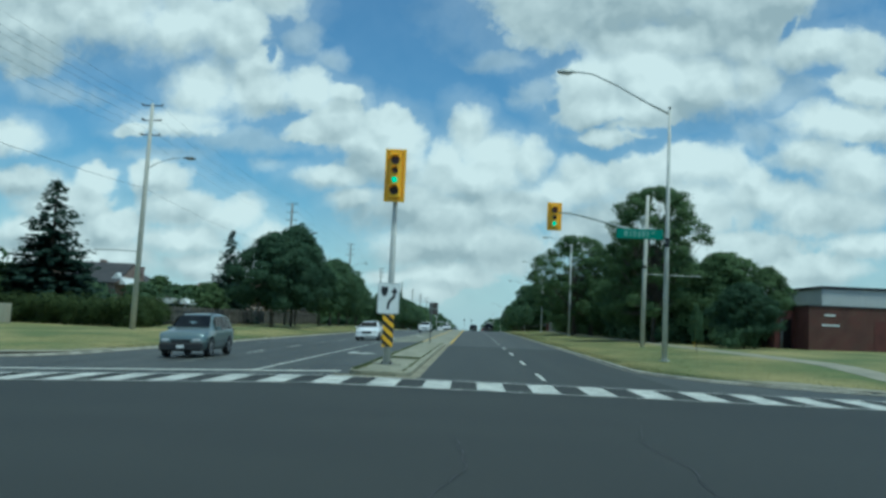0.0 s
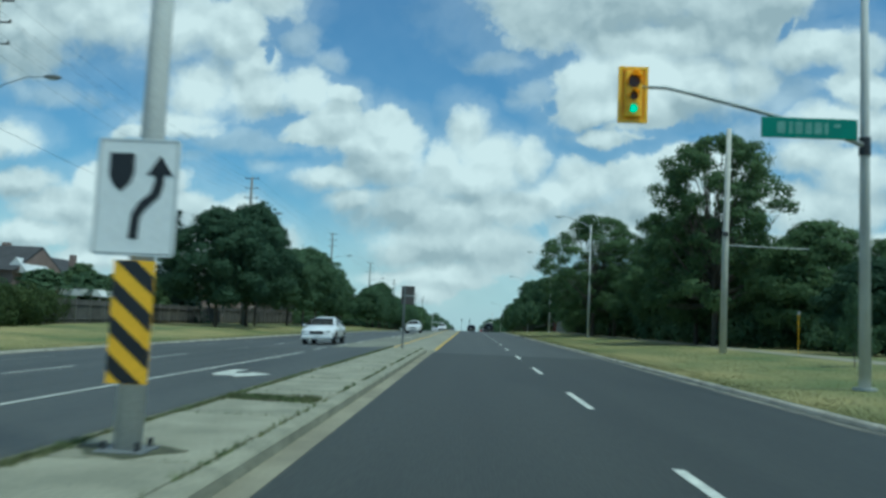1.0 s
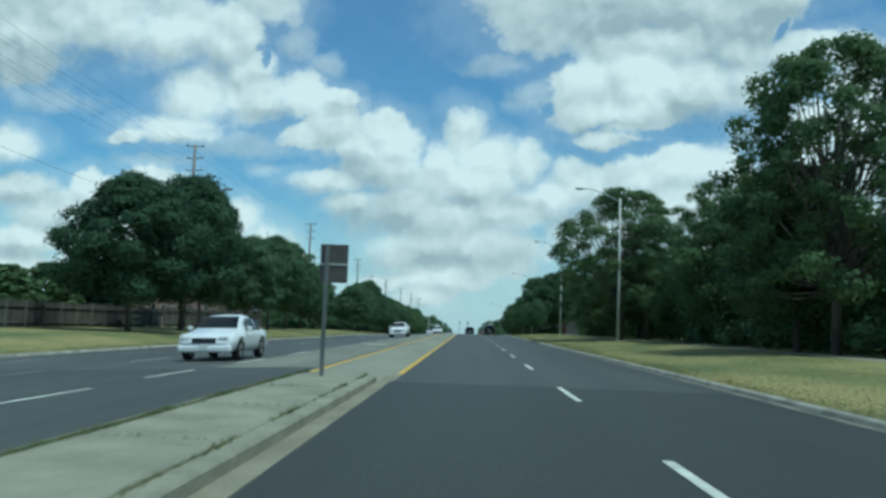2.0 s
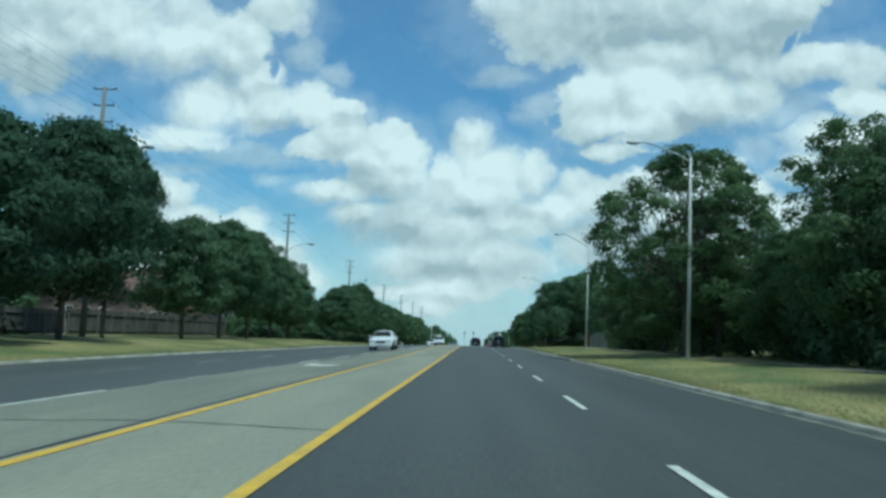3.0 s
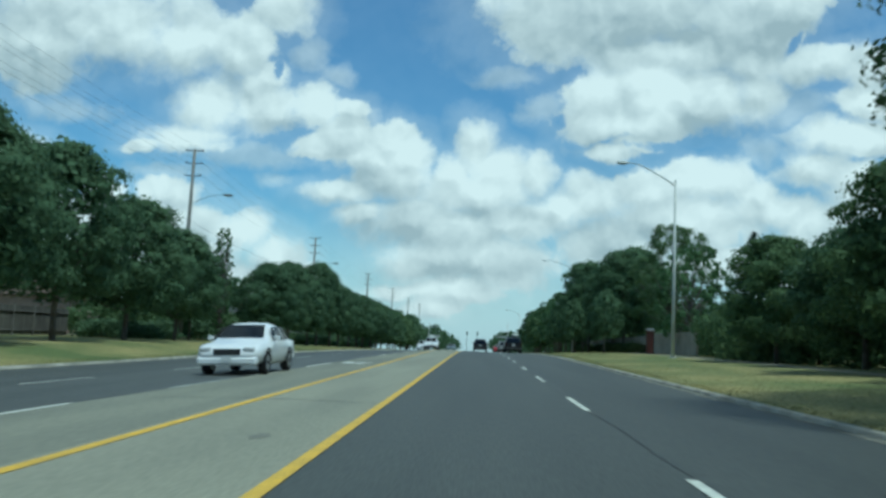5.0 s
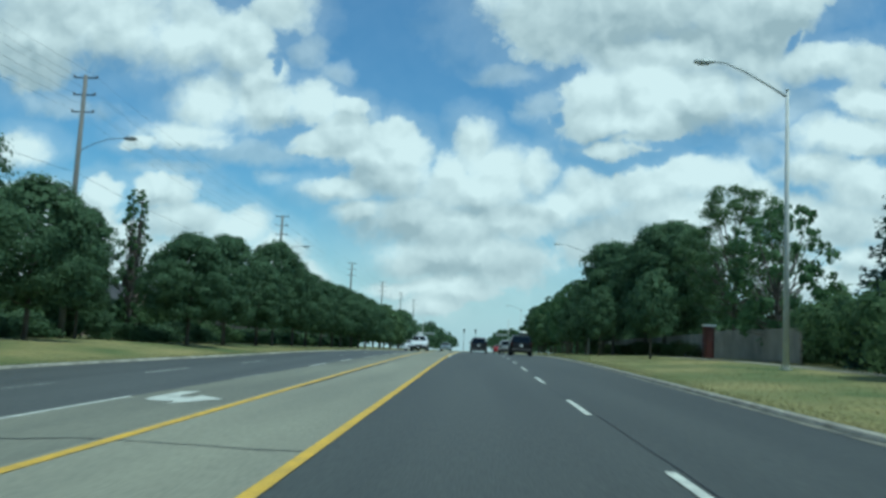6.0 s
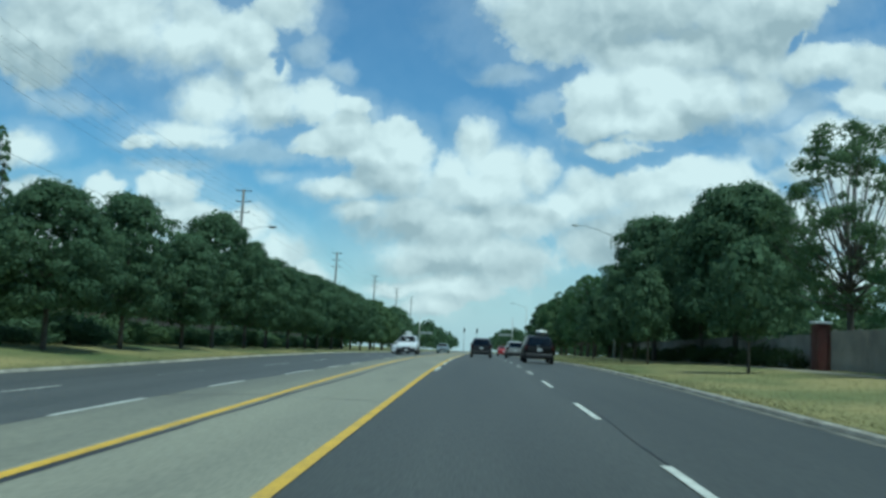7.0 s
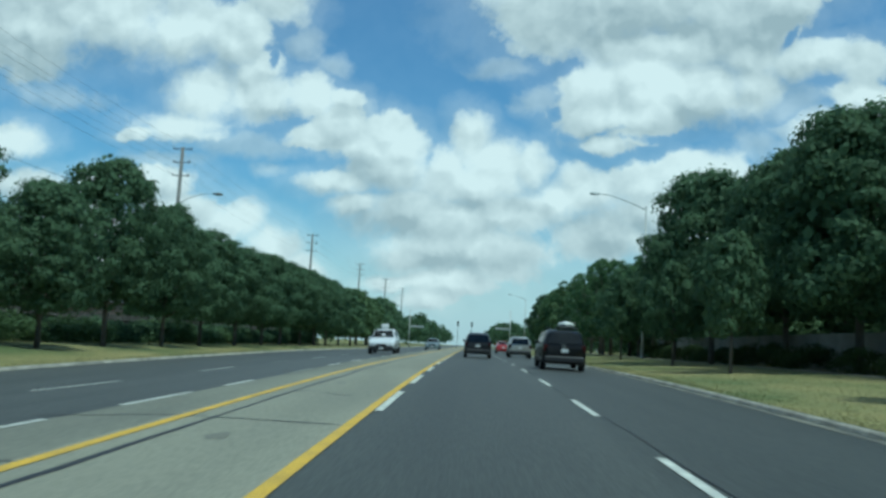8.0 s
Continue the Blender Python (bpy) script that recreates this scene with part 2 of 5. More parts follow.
PALE_TURN = material("pale_turn_lane_concrete", (0.195, 0.193, 0.141), 0.85, (0.140, 0.140, 0.107), 0.7, 40, 0.18, 0.25, alpha_stretch=(1, 0.12, 1))
STAIN = material("oil_stained_concrete", (0.135, 0.132, 0.098), 0.7, (0.15, 0.145, 0.11), 3, 40, 0.25)
CONCRETE = material("concrete", (0.275, 0.264, 0.186), 0.9, (0.188, 0.184, 0.128), 1.6, 30, 0.24, 0.5)
GUTTER = material("gutter_concrete", (0.245, 0.228, 0.155), 0.9, (0.175, 0.160, 0.108), 0.9, 30, 0.15, 0.3)
ROAD_GUTTER = material("dirty_gutter_concrete", (0.165, 0.157, 0.120), 0.9, (0.075, 0.075, 0.062), 1.6, 30, 0.3, 0.3, alpha_stretch=(1, 0.5, 1))
WALKWAY = material("walkway_concrete", (0.275, 0.255, 0.185), 0.9, (0.20, 0.19, 0.14), 0.8, 30, 0.12, 0.2)
PAINT_W = material("white_road_paint", (0.58, 0.585, 0.50), 0.7, (0.40, 0.405, 0.35), 2.5, 40, 0.15)
PAINT_CROSS = material("crossing_paint", (0.54, 0.54, 0.475), 0.75, (0.30, 0.305, 0.27), 1.8, 26, 0.3)
PAINT_WORN = material("worn_white_road_paint", (0.33, 0.345, 0.30), 0.8, (0.13, 0.14, 0.125), 2.5, 30, 0.35)
PAINT_Y = material("yellow_road_paint", (0.60, 0.37, 0.030), 0.7, (0.46, 0.295, 0.04), 2.0, 40, 0.2)
GRASS = material("dry_lawn", (0.250, 0.214, 0.078), 0.95, (0.086, 0.114, 0.030), 0.24, 14, 0.38, 0.8, alpha_stretch=(1, 0.55, 1))
KERB_CONC = material("kerb_concrete", (0.36, 0.34, 0.27), 0.9, (0.20, 0.19, 0.15), 1.3, 30, 0.3, 0.4)
GRASS_TUFT = material("weed_blades", (0.085, 0.118, 0.042), 0.9, (0.125, 0.13, 0.055), 1.2, 12, 0.3, island=0.4)
BLADE = material("lawn_blades", (0.235, 0.205, 0.070), 0.9, (0.098, 0.128, 0.034), 0.30, 12, 0.3, island=0.35, alpha_stretch=(1, 0.55, 1))
VERGE = material("verge_grass", (0.125, 0.145, 0.055), 0.9, (0.19, 0.175, 0.078), 0.5, 12, 0.3, island=0.4)
SOIL = material("shaded_soil", (0.07, 0.065, 0.035), 0.95, (0.045, 0.055, 0.025), 0.4, 15, 0.35, 0.6)
BARK = material("bark", (0.150, 0.130, 0.105), 0.95, (0.085, 0.075, 0.062), 3, 20, 0.3, 0.8, alpha_stretch=(1, 1, 0.2))
LEAF_DARK = leaf_material("maple_leaves", (0.118, 0.182, 0.094), (0.086, 0.140, 0.072))
LEAF_MID = leaf_material("locust_leaves", (0.128, 0.190, 0.084), (0.096, 0.150, 0.067))
LEAF_LIGHT = leaf_material("young_leaves", (0.108, 0.178, 0.078), (0.080, 0.138, 0.060))
# darker version of the maple leaf colour
LEAF_DEEP = leaf_material("darkened_maple_leaves", (0.072, 0.120, 0.068), (0.052, 0.092, 0.053))
NEEDLE = leaf_material("spruce_needles", (0.052, 0.088, 0.066), (0.038, 0.068, 0.052))
HEDGE = leaf_material("hedge_leaves", (0.078, 0.108, 0.040), (0.054, 0.080, 0.030))
WOOD_POLE = material("weathered_pole_wood", (0.50, 0.49, 0.42), 0.9, (0.40, 0.39, 0.335), 1.5, 25, 0.2, 0.5, alpha_stretch=(1, 1, 0.15))
# darker copy of the pole wood, with the backlit look put into its colour
POLE_BACKLIT = material("backlit_weathered_pole_wood", (0.20, 0.195, 0.175), 0.9, (0.15, 0.145, 0.13), 1.5, 25, 0.2, 0.5, alpha_stretch=(1, 1, 0.15))
POLE_CONC = material("spun_concrete", (0.56, 0.56, 0.51), 0.85, (0.46, 0.46, 0.42), 1.2, 40, 0.1, 0.2)
GALV = material("galvanised_steel", (0.40, 0.42, 0.40), 0.55, (0.33, 0.35, 0.335), 2, 30, 0.12, 0, 0.15)
ARM_GREY = material("dull_grey_steel", (0.15, 0.16, 0.155), 0.6, (0.11, 0.12, 0.115), 2, 30, 0.12, 0, 0.2)
DARK_METAL = material("dark_metal", (0.05, 0.052, 0.055), 0.5, None, 2, 30, 0.15, 0, 0.4)
SIGNAL_Y = material("signal_yellow", (0.97, 0.55, 0.012), 0.45, (0.92, 0.51, 0.012), 2, 20, 0.05)
SIGN_Y = material("marker_yellow", (0.90, 0.50, 0.015), 0.45, (0.84, 0.46, 0.015), 2, 20, 0.05)
SIGN_W = material("sign_white", (0.82, 0.83, 0.79), 0.45, (0.76, 0.77, 0.73), 2, 20, 0.04)
SIGN_K = material("sign_black", (0.016, 0.018, 0.02), 0.5, None, 2, 20, 0.1)
SIGN_G = material("sign_green", (0.008, 0.20, 0.13), 0.45, (0.008, 0.18, 0.12), 2, 20, 0.05)
SIGN_BACK = material("sign_back", (0.09, 0.08, 0.07), 0.6, None, 2, 20, 0.15)
LENS_OFF = material("dark_lens", (0.05, 0.016, 0.014), 0.25, None, 20, 60, 0.2)
LENS_AMBER = material("dark_amber_lens", (0.06, 0.03, 0.012), 0.25, None, 20, 60, 0.2)
LENS_GREEN = glow("lit_green_lens", (0.01, 0.72, 0.42), 0.95)
FENCE_WOOD = material("grey_fence_boards", (0.115, 0.108, 0.094), 0.9, (0.075, 0.071, 0.062), 0.9, 25, 0.25, 0.4, island=0.25)
FENCE_POST = material("grey_fence_posts", (0.175, 0.168, 0.148), 0.9, (0.125, 0.12, 0.105), 0.9, 25, 0.2, 0.4)
FENCE_PALE = material("pale_fence_boards", (0.27, 0.255, 0.21), 0.9, (0.19, 0.18, 0.15), 0.9, 25, 0.2, 0.4)
BRICK = material("red_brick", (0.108, 0.034, 0.028), 0.9, (0.075, 0.026, 0.022), 1.2, 18, 0.22, 0.3)
BRICK_PALE = material("pale_house_brick", (0.27, 0.20, 0.165), 0.9, (0.21, 0.15, 0.125), 1.2, 18, 0.2, 0.3)
SIDING = material("grey_metal_siding", (0.56, 0.57, 0.52), 0.6, (0.50, 0.51, 0.47), 0.5, 20, 0.06)
ROOFING = material("asphalt_shingles", (0.055, 0.054, 0.054), 0.9, (0.040, 0.039, 0.040), 1.0, 12, 0.25, 0.4)
ROOF_RED = material("red_brown_shingles", (0.155, 0.085, 0.066), 0.9, (0.11, 0.062, 0.05), 1.0, 12, 0.25, 0.4)
TRIM_W = material("white_trim", (0.66, 0.67, 0.64), 0.6, (0.58, 0.59, 0.57), 1, 20, 0.06)
RUBBER = material("tyre_rubber", (0.018, 0.018, 0.019), 0.85, None, 5, 50, 0.15)
RIM = material("alloy_rim", (0.50, 0.51, 0.52), 0.35, None, 5, 40, 0.05, 0, 0.8)
SIGN_FAINT = material("faded_sign_lettering", (0.16, 0.34, 0.27), 0.5, (0.12, 0.28, 0.22), 6, 30, 0.2)
GLASS_CAR = material("dark_car_glass", (0.012, 0.015, 0.017), 0.06, None, 2, 10, 0.1, 0, 0, 0.8)
RED_LAMP = material("red_lamp_glass", (0.050, 0.006, 0.006), 0.15, None, 8, 30, 0.1)
CLEAR_LAMP = material("clear_lamp_glass", (0.62, 0.63, 0.62), 0.12, None, 8, 30, 0.1)
BEIGE_METAL = material("beige_painted_metal", (0.36, 0.34, 0.25), 0.6, (0.31, 0.29, 0.215), 1, 20, 0.06)
BLACK_PLASTIC = material("black_plastic", (0.022, 0.023, 0.024), 0.6, None, 5, 40, 0.1)


def car_paint(name, color, metal=0.3, coat=0.7, spec=0.5):
    return material(name, color, 0.32, tuple(c * 0.9 for c in color), 1, 30, 0.04, 0, metal, spec, coat=coat)


BLACK_PAINT = car_paint("black_car_paint", (0.005, 0.006, 0.007), 0.0, 0.18, 0.25)
CHARCOAL_PAINT = car_paint("charcoal_car_paint", (0.014, 0.016, 0.019), 0.0, 0.25, 0.3)
SILVER_PAINT = car_paint("silver_green_car_paint", (0.17, 0.22, 0.215), 0.5)
TAN_PAINT = car_paint("beige_car_paint", (0.36, 0.36, 0.33), 0.4)
WHITE_PAINT = car_paint("white_car_paint", (0.72, 0.73, 0.72), 0.0)
RED_PAINT = car_paint("red_car_paint", (0.35, 0.02, 0.02), 0.1)


# ---- mesh helpers ----
def mesh_of(name, bm, mat, smooth=False):
    me = bpy.data.meshes.new(name)
    bm.to_mesh(me)
    bm.free()
    me.materials.append(mat)
    if smooth:
        me.polygons.foreach_set("use_smooth", [True] * len(me.polygons))
    return me


def mesh_from(name, verts, faces, mat, smooth=False):
    me = bpy.data.meshes.new(name)
    me.from_pydata(verts, [], faces)
    me.materials.append(mat)
    if smooth:
        me.polygons.foreach_set("use_smooth", [True] * len(me.polygons))
    me.update()
    return me


def part(name, bm, mat, parent=None, label="", smooth=False):
    ob = new(name, mesh_of(name, bm, mat, smooth))
    if parent is not None:
        ob.parent = parent
    return tagged(ob, label)


def thing(name, label, category, at=(0, 0, 0), group="", kind=""):
    ob = new(name)
    ob.matrix_basis = Matrix.Translation(at)
    return tagged(ob, label, category, group, kind)


def box(x0, x1, y0, y1, z0, z1, bm=None, bevel=0.0):
    bm = bm or bmesh.new()
    made = bmesh.ops.create_cube(bm, size=1.0, matrix=Matrix.Translation(((x0 + x1) / 2, (y0 + y1) / 2, (z0 + z1) / 2)) @ Matrix.Diagonal((x1 - x0, y1 - y0, z1 - z0, 1)))
    if bevel:
        edges = list({e for v in made["verts"] for e in v.link_edges})
        bmesh.ops.bevel(bm, geom=edges, offset=bevel, segments=1, affect="EDGES")
    return bm


def tube(points, radii, sides=8, bm=None, cap=True):
    """A tapered round bar through points."""
    bm = bm or bmesh.new()
    rings = []
    pts = [Vector(p) for p in points]
    for i, p in enumerate(pts):
        d = (pts[min(i + 1, len(pts) - 1)] - pts[max(i - 1, 0)]).normalized()
        a = d.cross(Vector((0, 0, 1)) if abs(d.z) < 0.9 else Vector((1, 0, 0))).normalized()
        b = d.cross(a)
        r = radii[i] if hasattr(radii, "__len__") else radii
        rings.append([bm.verts.new(p + r * (math.cos(t) * a + math.sin(t) * b)) for t in (2 * math.pi * k / sides for k in range(sides))])
    for r0, r1 in zip(rings, rings[1:]):
        for k in range(sides):
            bm.faces.new((r0[k], r0[(k + 1) % sides], r1[(k + 1) % sides], r1[k]))
    if cap:
        bm.faces.new(rings[0][::-1])
        bm.faces.new(rings[-1])
    bmesh.ops.recalc_face_normals(bm, faces=bm.faces)
    return bm


def prism(outline, y0, y1, bm=None):
    """An outline in x and z, made solid from y0 to y1."""
    bm = bm or bmesh.new()
    a = [bm.verts.new((x, y0, z)) for x, z in outline]
    b = [bm.verts.new((x, y1, z)) for x, z in outline]
    n = len(a)
    bm.faces.new(a)
    bm.faces.new(b[::-1])
    for k in range(n):
        bm.faces.new((a[k], b[k], b[(k + 1) % n], a[(k + 1) % n]))
    bmesh.ops.recalc_face_normals(bm, faces=bm.faces)
    return bm


def disc(x, z, r, y0, y1, sides=20, bm=None):
    return prism([(x + r * math.cos(2 * math.pi * k / sides), z + r * math.sin(2 * math.pi * k / sides)) for k in range(sides)], y0, y1, bm)


# ---- the lie of the land ----
def lerp(v, rows):
    for (a, fa), (b, fb) in zip(rows, rows[1:]):
        if v <= b:
            k = min(1, max(0, (v - a) / (b - a)))
            return fa + (fb - fa) * (k * k * (3 - 2 * k))
    return rows[-1][1]


def grade(y):
    """The long dip of the whole place beyond the crest."""
    if y < 155:
        return 0.0
    if y < 195:
        return -0.019 * (y - 155) ** 2 / 80
    return -0.019 * (y - 175)


def fall(y):
    return lerp(y, [(95, 0.038), (142, 0.050), (170, 0.060), (230, 0.035)])


def kerb_left(y):
    return lerp(y, [(60, -16.5), (90, -15.9), (145, -15.5), (172, -14.2)])


KERB_RIGHT = 5.95


def road_z(x, y):
    return grade(y) - (fall(y) * (-4 - max(x, -18)) if x < -4 else 0.0)


def land_z(x, y):
    """Height of the lawns beside the road."""
    if x > 0:
        rise = lerp(y, [(26.3, 0.0), (38, 1.0)])
        return grade(y) + 0.095 + rise * (0.058 * min(max(x - KERB_RIGHT, 0), 7.0) + 0.02 * min(max(x - 13, 0), 20))
    k = kerb_left(y)
    base = road_z(k, y) + 0.095
    edge = k - 5.5
    top = grade(y) + lerp(y, [(60, 0.0), (90, 0.08), (150, 0.05), (180, -0.12)])
    f = min(1, max(0, (k - x) / (k - edge))) * lerp(y, [(30.3, 0.0), (44, 1.0)])
    return base + (top - base) * f


def sheet(name, cols, y0, y1, step, height, mat, lift=0.0):
    """A ground sheet between columns: functions of y (or numbers) that give x."""
    n = max(1, round((y1 - y0) / step))
    verts, faces = [], []
    w = len(cols)
    for i in range(n + 1):
        y = y0 + (y1 - y0) * i / n
        for c in cols:
            x = c(y) if callable(c) else c
            verts.append((x, y, height(x, y) + lift))
    for i in range(n):
        for j in range(w - 1):
            a = i * w + j
            faces.append((a, a + 1, a + w + 1, a + w))
    return mesh_from(name, verts, faces, mat)


def frange(a, b, n):
    return [a + (b - a) * i / n for i in range(n + 1)]


# ---- ground, road, kerbs ----
def corner_right(y):
    return KERB_RIGHT if y >= 34 else KERB_RIGHT + 8 - math.sqrt(max(0.0, 64 - (34 - y) ** 2))


def corner_left(y):
    return kerb_left(y) if y >= 38 else kerb_left(y) - 8 + math.sqrt(max(0.0, 64 - (38 - y) ** 2))


ground = tagged(new("ground", mesh_from("ground", [(-2500, -600, -1.3), (2500, -600, -1.3), (2500, 170, -1.3), (-2500, 170, -1.3), (2500, 4000, -82), (-2500, 4000, -82)], [(0, 1, 2, 3), (3, 2, 4, 5)], SOIL)),
                "dark soil and grass reaching the horizon", "ground", kind="structure")
road = tagged(new("road", sheet("road", [kerb_left, -14, -12, -10, -8, -6, -4, -2, 2, KERB_RIGHT], 24, 900, 4, road_z, ASPHALT)),
              "worn grey asphalt arterial road with painted lanes", "road", kind="structure")
crossing_street = tagged(new("crossing_street", sheet("crossing_street", [-120, -60, -30, -25, -18, -14, -10, -7, -4, 0, 6, 14, 20, 60, 120], -90, 24, 6, lambda x, y: road_z(max(x, -18), y), ASPHALT_DARK)),
                         "dark asphalt of the wide road junction", "road", kind="structure")
# the road mouth between the rounded kerbs
mouth = sheet("mouth", [corner_left, lambda y: kerb_left(y) + 0.01], 24.0, 38.0, 0.5, lambda x, y: road_z(max(x, -18), y), ASPHALT)
tagged(new("road_mouth_left", mouth), "asphalt flare at the rounded kerb corner", "road", kind="structure")
mouth = sheet("mouth", [KERB_RIGHT - 0.01, corner_right], 24.0, 34.0, 0.5, road_z, ASPHALT)
tagged(new("road_mouth_right", mouth), "asphalt flare at the rounded kerb corner", "road", kind="structure")


def lawn_cols(edge, sign):
    return [(lambda y, d=d: edge(y) + sign * d) for d in (0.16, 0.6, 1.5, 3, 5, 7, 9, 14, 22, 40, 90, 300)]


for side, edge, sign, y0 in (("right", corner_right, 1, 26.0), ("left", corner_left, -1, 30.0)):
    near_cols = lawn_cols(edge, sign)
    tagged(new("lawn_" + side, sheet("lawn", near_cols, y0, 900, 2.0, land_z, GRASS)),
           "dry yellow-green mown grass verge beside the road", "lawn", kind="structure")


def kerb(name, path, side, mat, label):
    """A concrete kerb with a chamfered top along path; side: +1 has the lawn on the path's right."""
    profile = [(0.0, -0.05), (0.0, 0.01), (0.025, 0.060), (0.045, 0.082), (0.14, 0.100), (0.19, 0.03)]
    verts, faces = [], []
    n = len(profile)
    for i, (x, y) in enumerate(path):
        a, b = path[max(i - 1, 0)], path[min(i + 1, len(path) - 1)]
        d = Vector((b[0] - a[0], b[1] - a[1], 0)).normalized()
        nrm = Vector((d.y, -d.x, 0)) * side
        base = road_z(max(x, -18), y)
        for o, z in profile:
            verts.append((x + nrm.x * o, y + nrm.y * o, base + z))
    for i in range(len(path) - 1):
        for k in range(n - 1):
            a = i * n + k
            faces.append((a, a + 1, a + n + 1, a + n) if side < 0 else (a + n, a + n + 1, a + 1, a))
    return tagged(new(name, mesh_from(name, verts, faces, mat)), label, "kerb", kind="structure")


arc_r = [(corner_right(y), y) for y in frange(26.0, 34.0, 16)]
kerb_path_r = [(120, 26.0), (60, 26.0), (20, 26.0)] + arc_r + [(KERB_RIGHT, y) for y in range(36, 900, 6)]
arc_l = [(corner_left(y), y) for y in frange(30.0, 38.0, 16)]
kerb_path_l = [(-120, 30.0), (-60, 30.0), (-30, 30.0)] + arc_l + [(kerb_left(y), y) for y in range(40, 900, 4)]
kerb("kerb_right", kerb_path_r, 1, KERB_CONC, "pale concrete kerb along the grass verge")
kerb("kerb_left", kerb_path_l, -1, KERB_CONC, "pale concrete kerb along the grass verge")


def strip(name, xa, xb, y0, y1, mat, lift, step=3.0, parent=None, label="", height=None):
    """A thin flat layer on the road."""
    me = sheet(name, [xa, xb], y0, y1, step, height or (lambda x, y: road_z(max(x, -18), y)), mat, lift)
    ob = new(name, me)
    if parent:
        ob.parent = parent
    return tagged(ob, label)


tagged(strip("gutter_right", lambda y: corner_right(y) - 0.24, corner_right, 27.5, 900, ROAD_GUTTER, 0.004, 1.5), "tan concrete gutter beside the kerb", "gutter", kind="structure")
tagged(strip("gutter_left", corner_left, lambda y: corner_left(y) + 0.45, 31.0, 900, ROAD_GUTTER, 0.004, 1.5), "tan concrete gutter beside the kerb", "gutter", kind="structure")
def line_a(y):
    return lerp(y, [(78, -6.72), (100, -6.45), (130, -6.0), (150, -5.68), (172, -4.9)])


tagged(new("pale_turn_lane", sheet("pale_turn_lane", [lambda y: line_a(y) + 0.005, lambda y: (line_a(y) - 4) / 2, -4, -3.86], 61.5, 900, 4, road_z, PALE_TURN, 0.004)),
       "worn pale concrete turning lane", "road", kind="structure")
tagged(new("pale_centre_lane", sheet("pale_centre_lane", [-3.855, -3, -1.5], 57.5, 900, 4, road_z, PALE_LANE, 0.004)),
       "pale grey centre lane and painted median", "road", kind="structure")
# darker sheet over these lanes, from the crossing to the island's end
tagged(new("resurfaced_lanes", sheet("resurfaced_lanes", [-1.54, 0, 2, 4, KERB_RIGHT - 0.26], 24.9, 57.4, 2, road_z, ASPHALT_NEAR, 0.003)),
       "darker asphalt on the lanes beside the island", "road", kind="structure")
tagged(new("older_lanes", sheet("older_lanes", [lambda y: kerb_left(y) + 0.46, -10, -8.5, line_a], 60, 900, 4, road_z, ASPHALT_OLD, 0.004)),
       "older lighter asphalt of the oncoming lanes", "road", kind="structure")

# walkways
walk_r = sheet("walkway", [lambda y: 13.7 + 0.4 * math.sin(y * 0.02), lambda y: 15.1 + 0.4 * math.sin(y * 0.02)], 27.0, 420, 1.5, land_z, WALKWAY, 0.012)
tagged(new("walkway_right", walk_r), "pale concrete walkway across the lawn", "pavement", kind="structure")
tagged(new("walkway_left", sheet("walkway", [-40, -33, -27, lambda y: corner_left(y) - 0.24], 30.6, 41.5, 0.7, land_z, WALKWAY, 0.012)),
       "tan concrete corner pavement beside the kerb", "pavement", kind="structure")
tagged(new("corner_ramp", sheet("corner_ramp", [lambda y: corner_right(y) + 0.25, lambda y: corner_right(y) + 2.6], 26.4, 29.0, 0.5, land_z, WALKWAY, 0.012)),
       "pale concrete kerb ramp at the crossing", "pavement", kind="structure")

# ---- median island ----
island = thing("median_island", "raised concrete traffic island with weedy joints", "traffic island", (0, 0, 0), kind="structure")


def rounded(x0, x1, y0, y1, r0, r1, n=5):
    pts = []
    for cx, cy, r, a0 in ((x1 - r0, y0 + r0, r0, -90), (x1 - r1, y1 - r1, r1, 0), (x0 + r1, y1 - r1, r1, 90), (x0 + r0, y0 + r0, r0, 180)):
        for k in range(n + 1):
            a = radians(a0 + 90 * k / n)
            pts.append((cx + r * math.cos(a), cy + r * math.sin(a)))
    return pts


def plate(outline, z0, z1, bevel=0.03):
    bm = bmesh.new()
    low = [bm.verts.new((x, y, z0)) for x, y in outline]
    cx, cy = sum(p[0] for p in outline) / len(outline), sum(p[1] for p in outline) / len(outline)
    mid = [bm.verts.new((x, y, z1 - bevel)) for x, y in outline]
    top = [bm.verts.new((x + bevel * (1 if x < cx else -1), y + (bevel if y < y_mid(outline) else -bevel), z1)) for x, y in outline]
    n = len(outline)
    for a, b in ((low, mid), (mid, top)):
        for k in range(n):
            bm.faces.new((a[k], a[(k + 1) % n], b[(k + 1) % n], b[k]))
    bm.faces.new(top)
    return bm


def y_mid(outline):
    return (min(p[1] for p in outline) + max(p[1] for p in outline)) / 2


part("kerb_ring", plate(rounded(-3.56, -1.82, 24.7, 57.6, 0.55, 0.7), -0.05, 0.145), CONCRETE, island)
slab_ys = [25.2, 27.4, 30.6, 33.8, 37.0, 40.4, 43.6, 46.8, 50.0, 53.2, 56.9]
for ya, yb in zip(slab_ys, slab_ys[1:]):
    part("slab", box(-3.345, -2.035, ya + 0.015, yb - 0.015, 0.10, 0.160 + random.uniform(-0.006, 0.008), bevel=0.008), CONCRETE, island)
tagged(strip("island_gutter", -1.84, -1.56, 24.6, 60.0, GUTTER, 0.006, 4.0, island), "tan concrete gutter")
strip("island_apron", -3.95, -1.6, 24.25, 24.8, GUTTER, 0.005, 0.3, island)

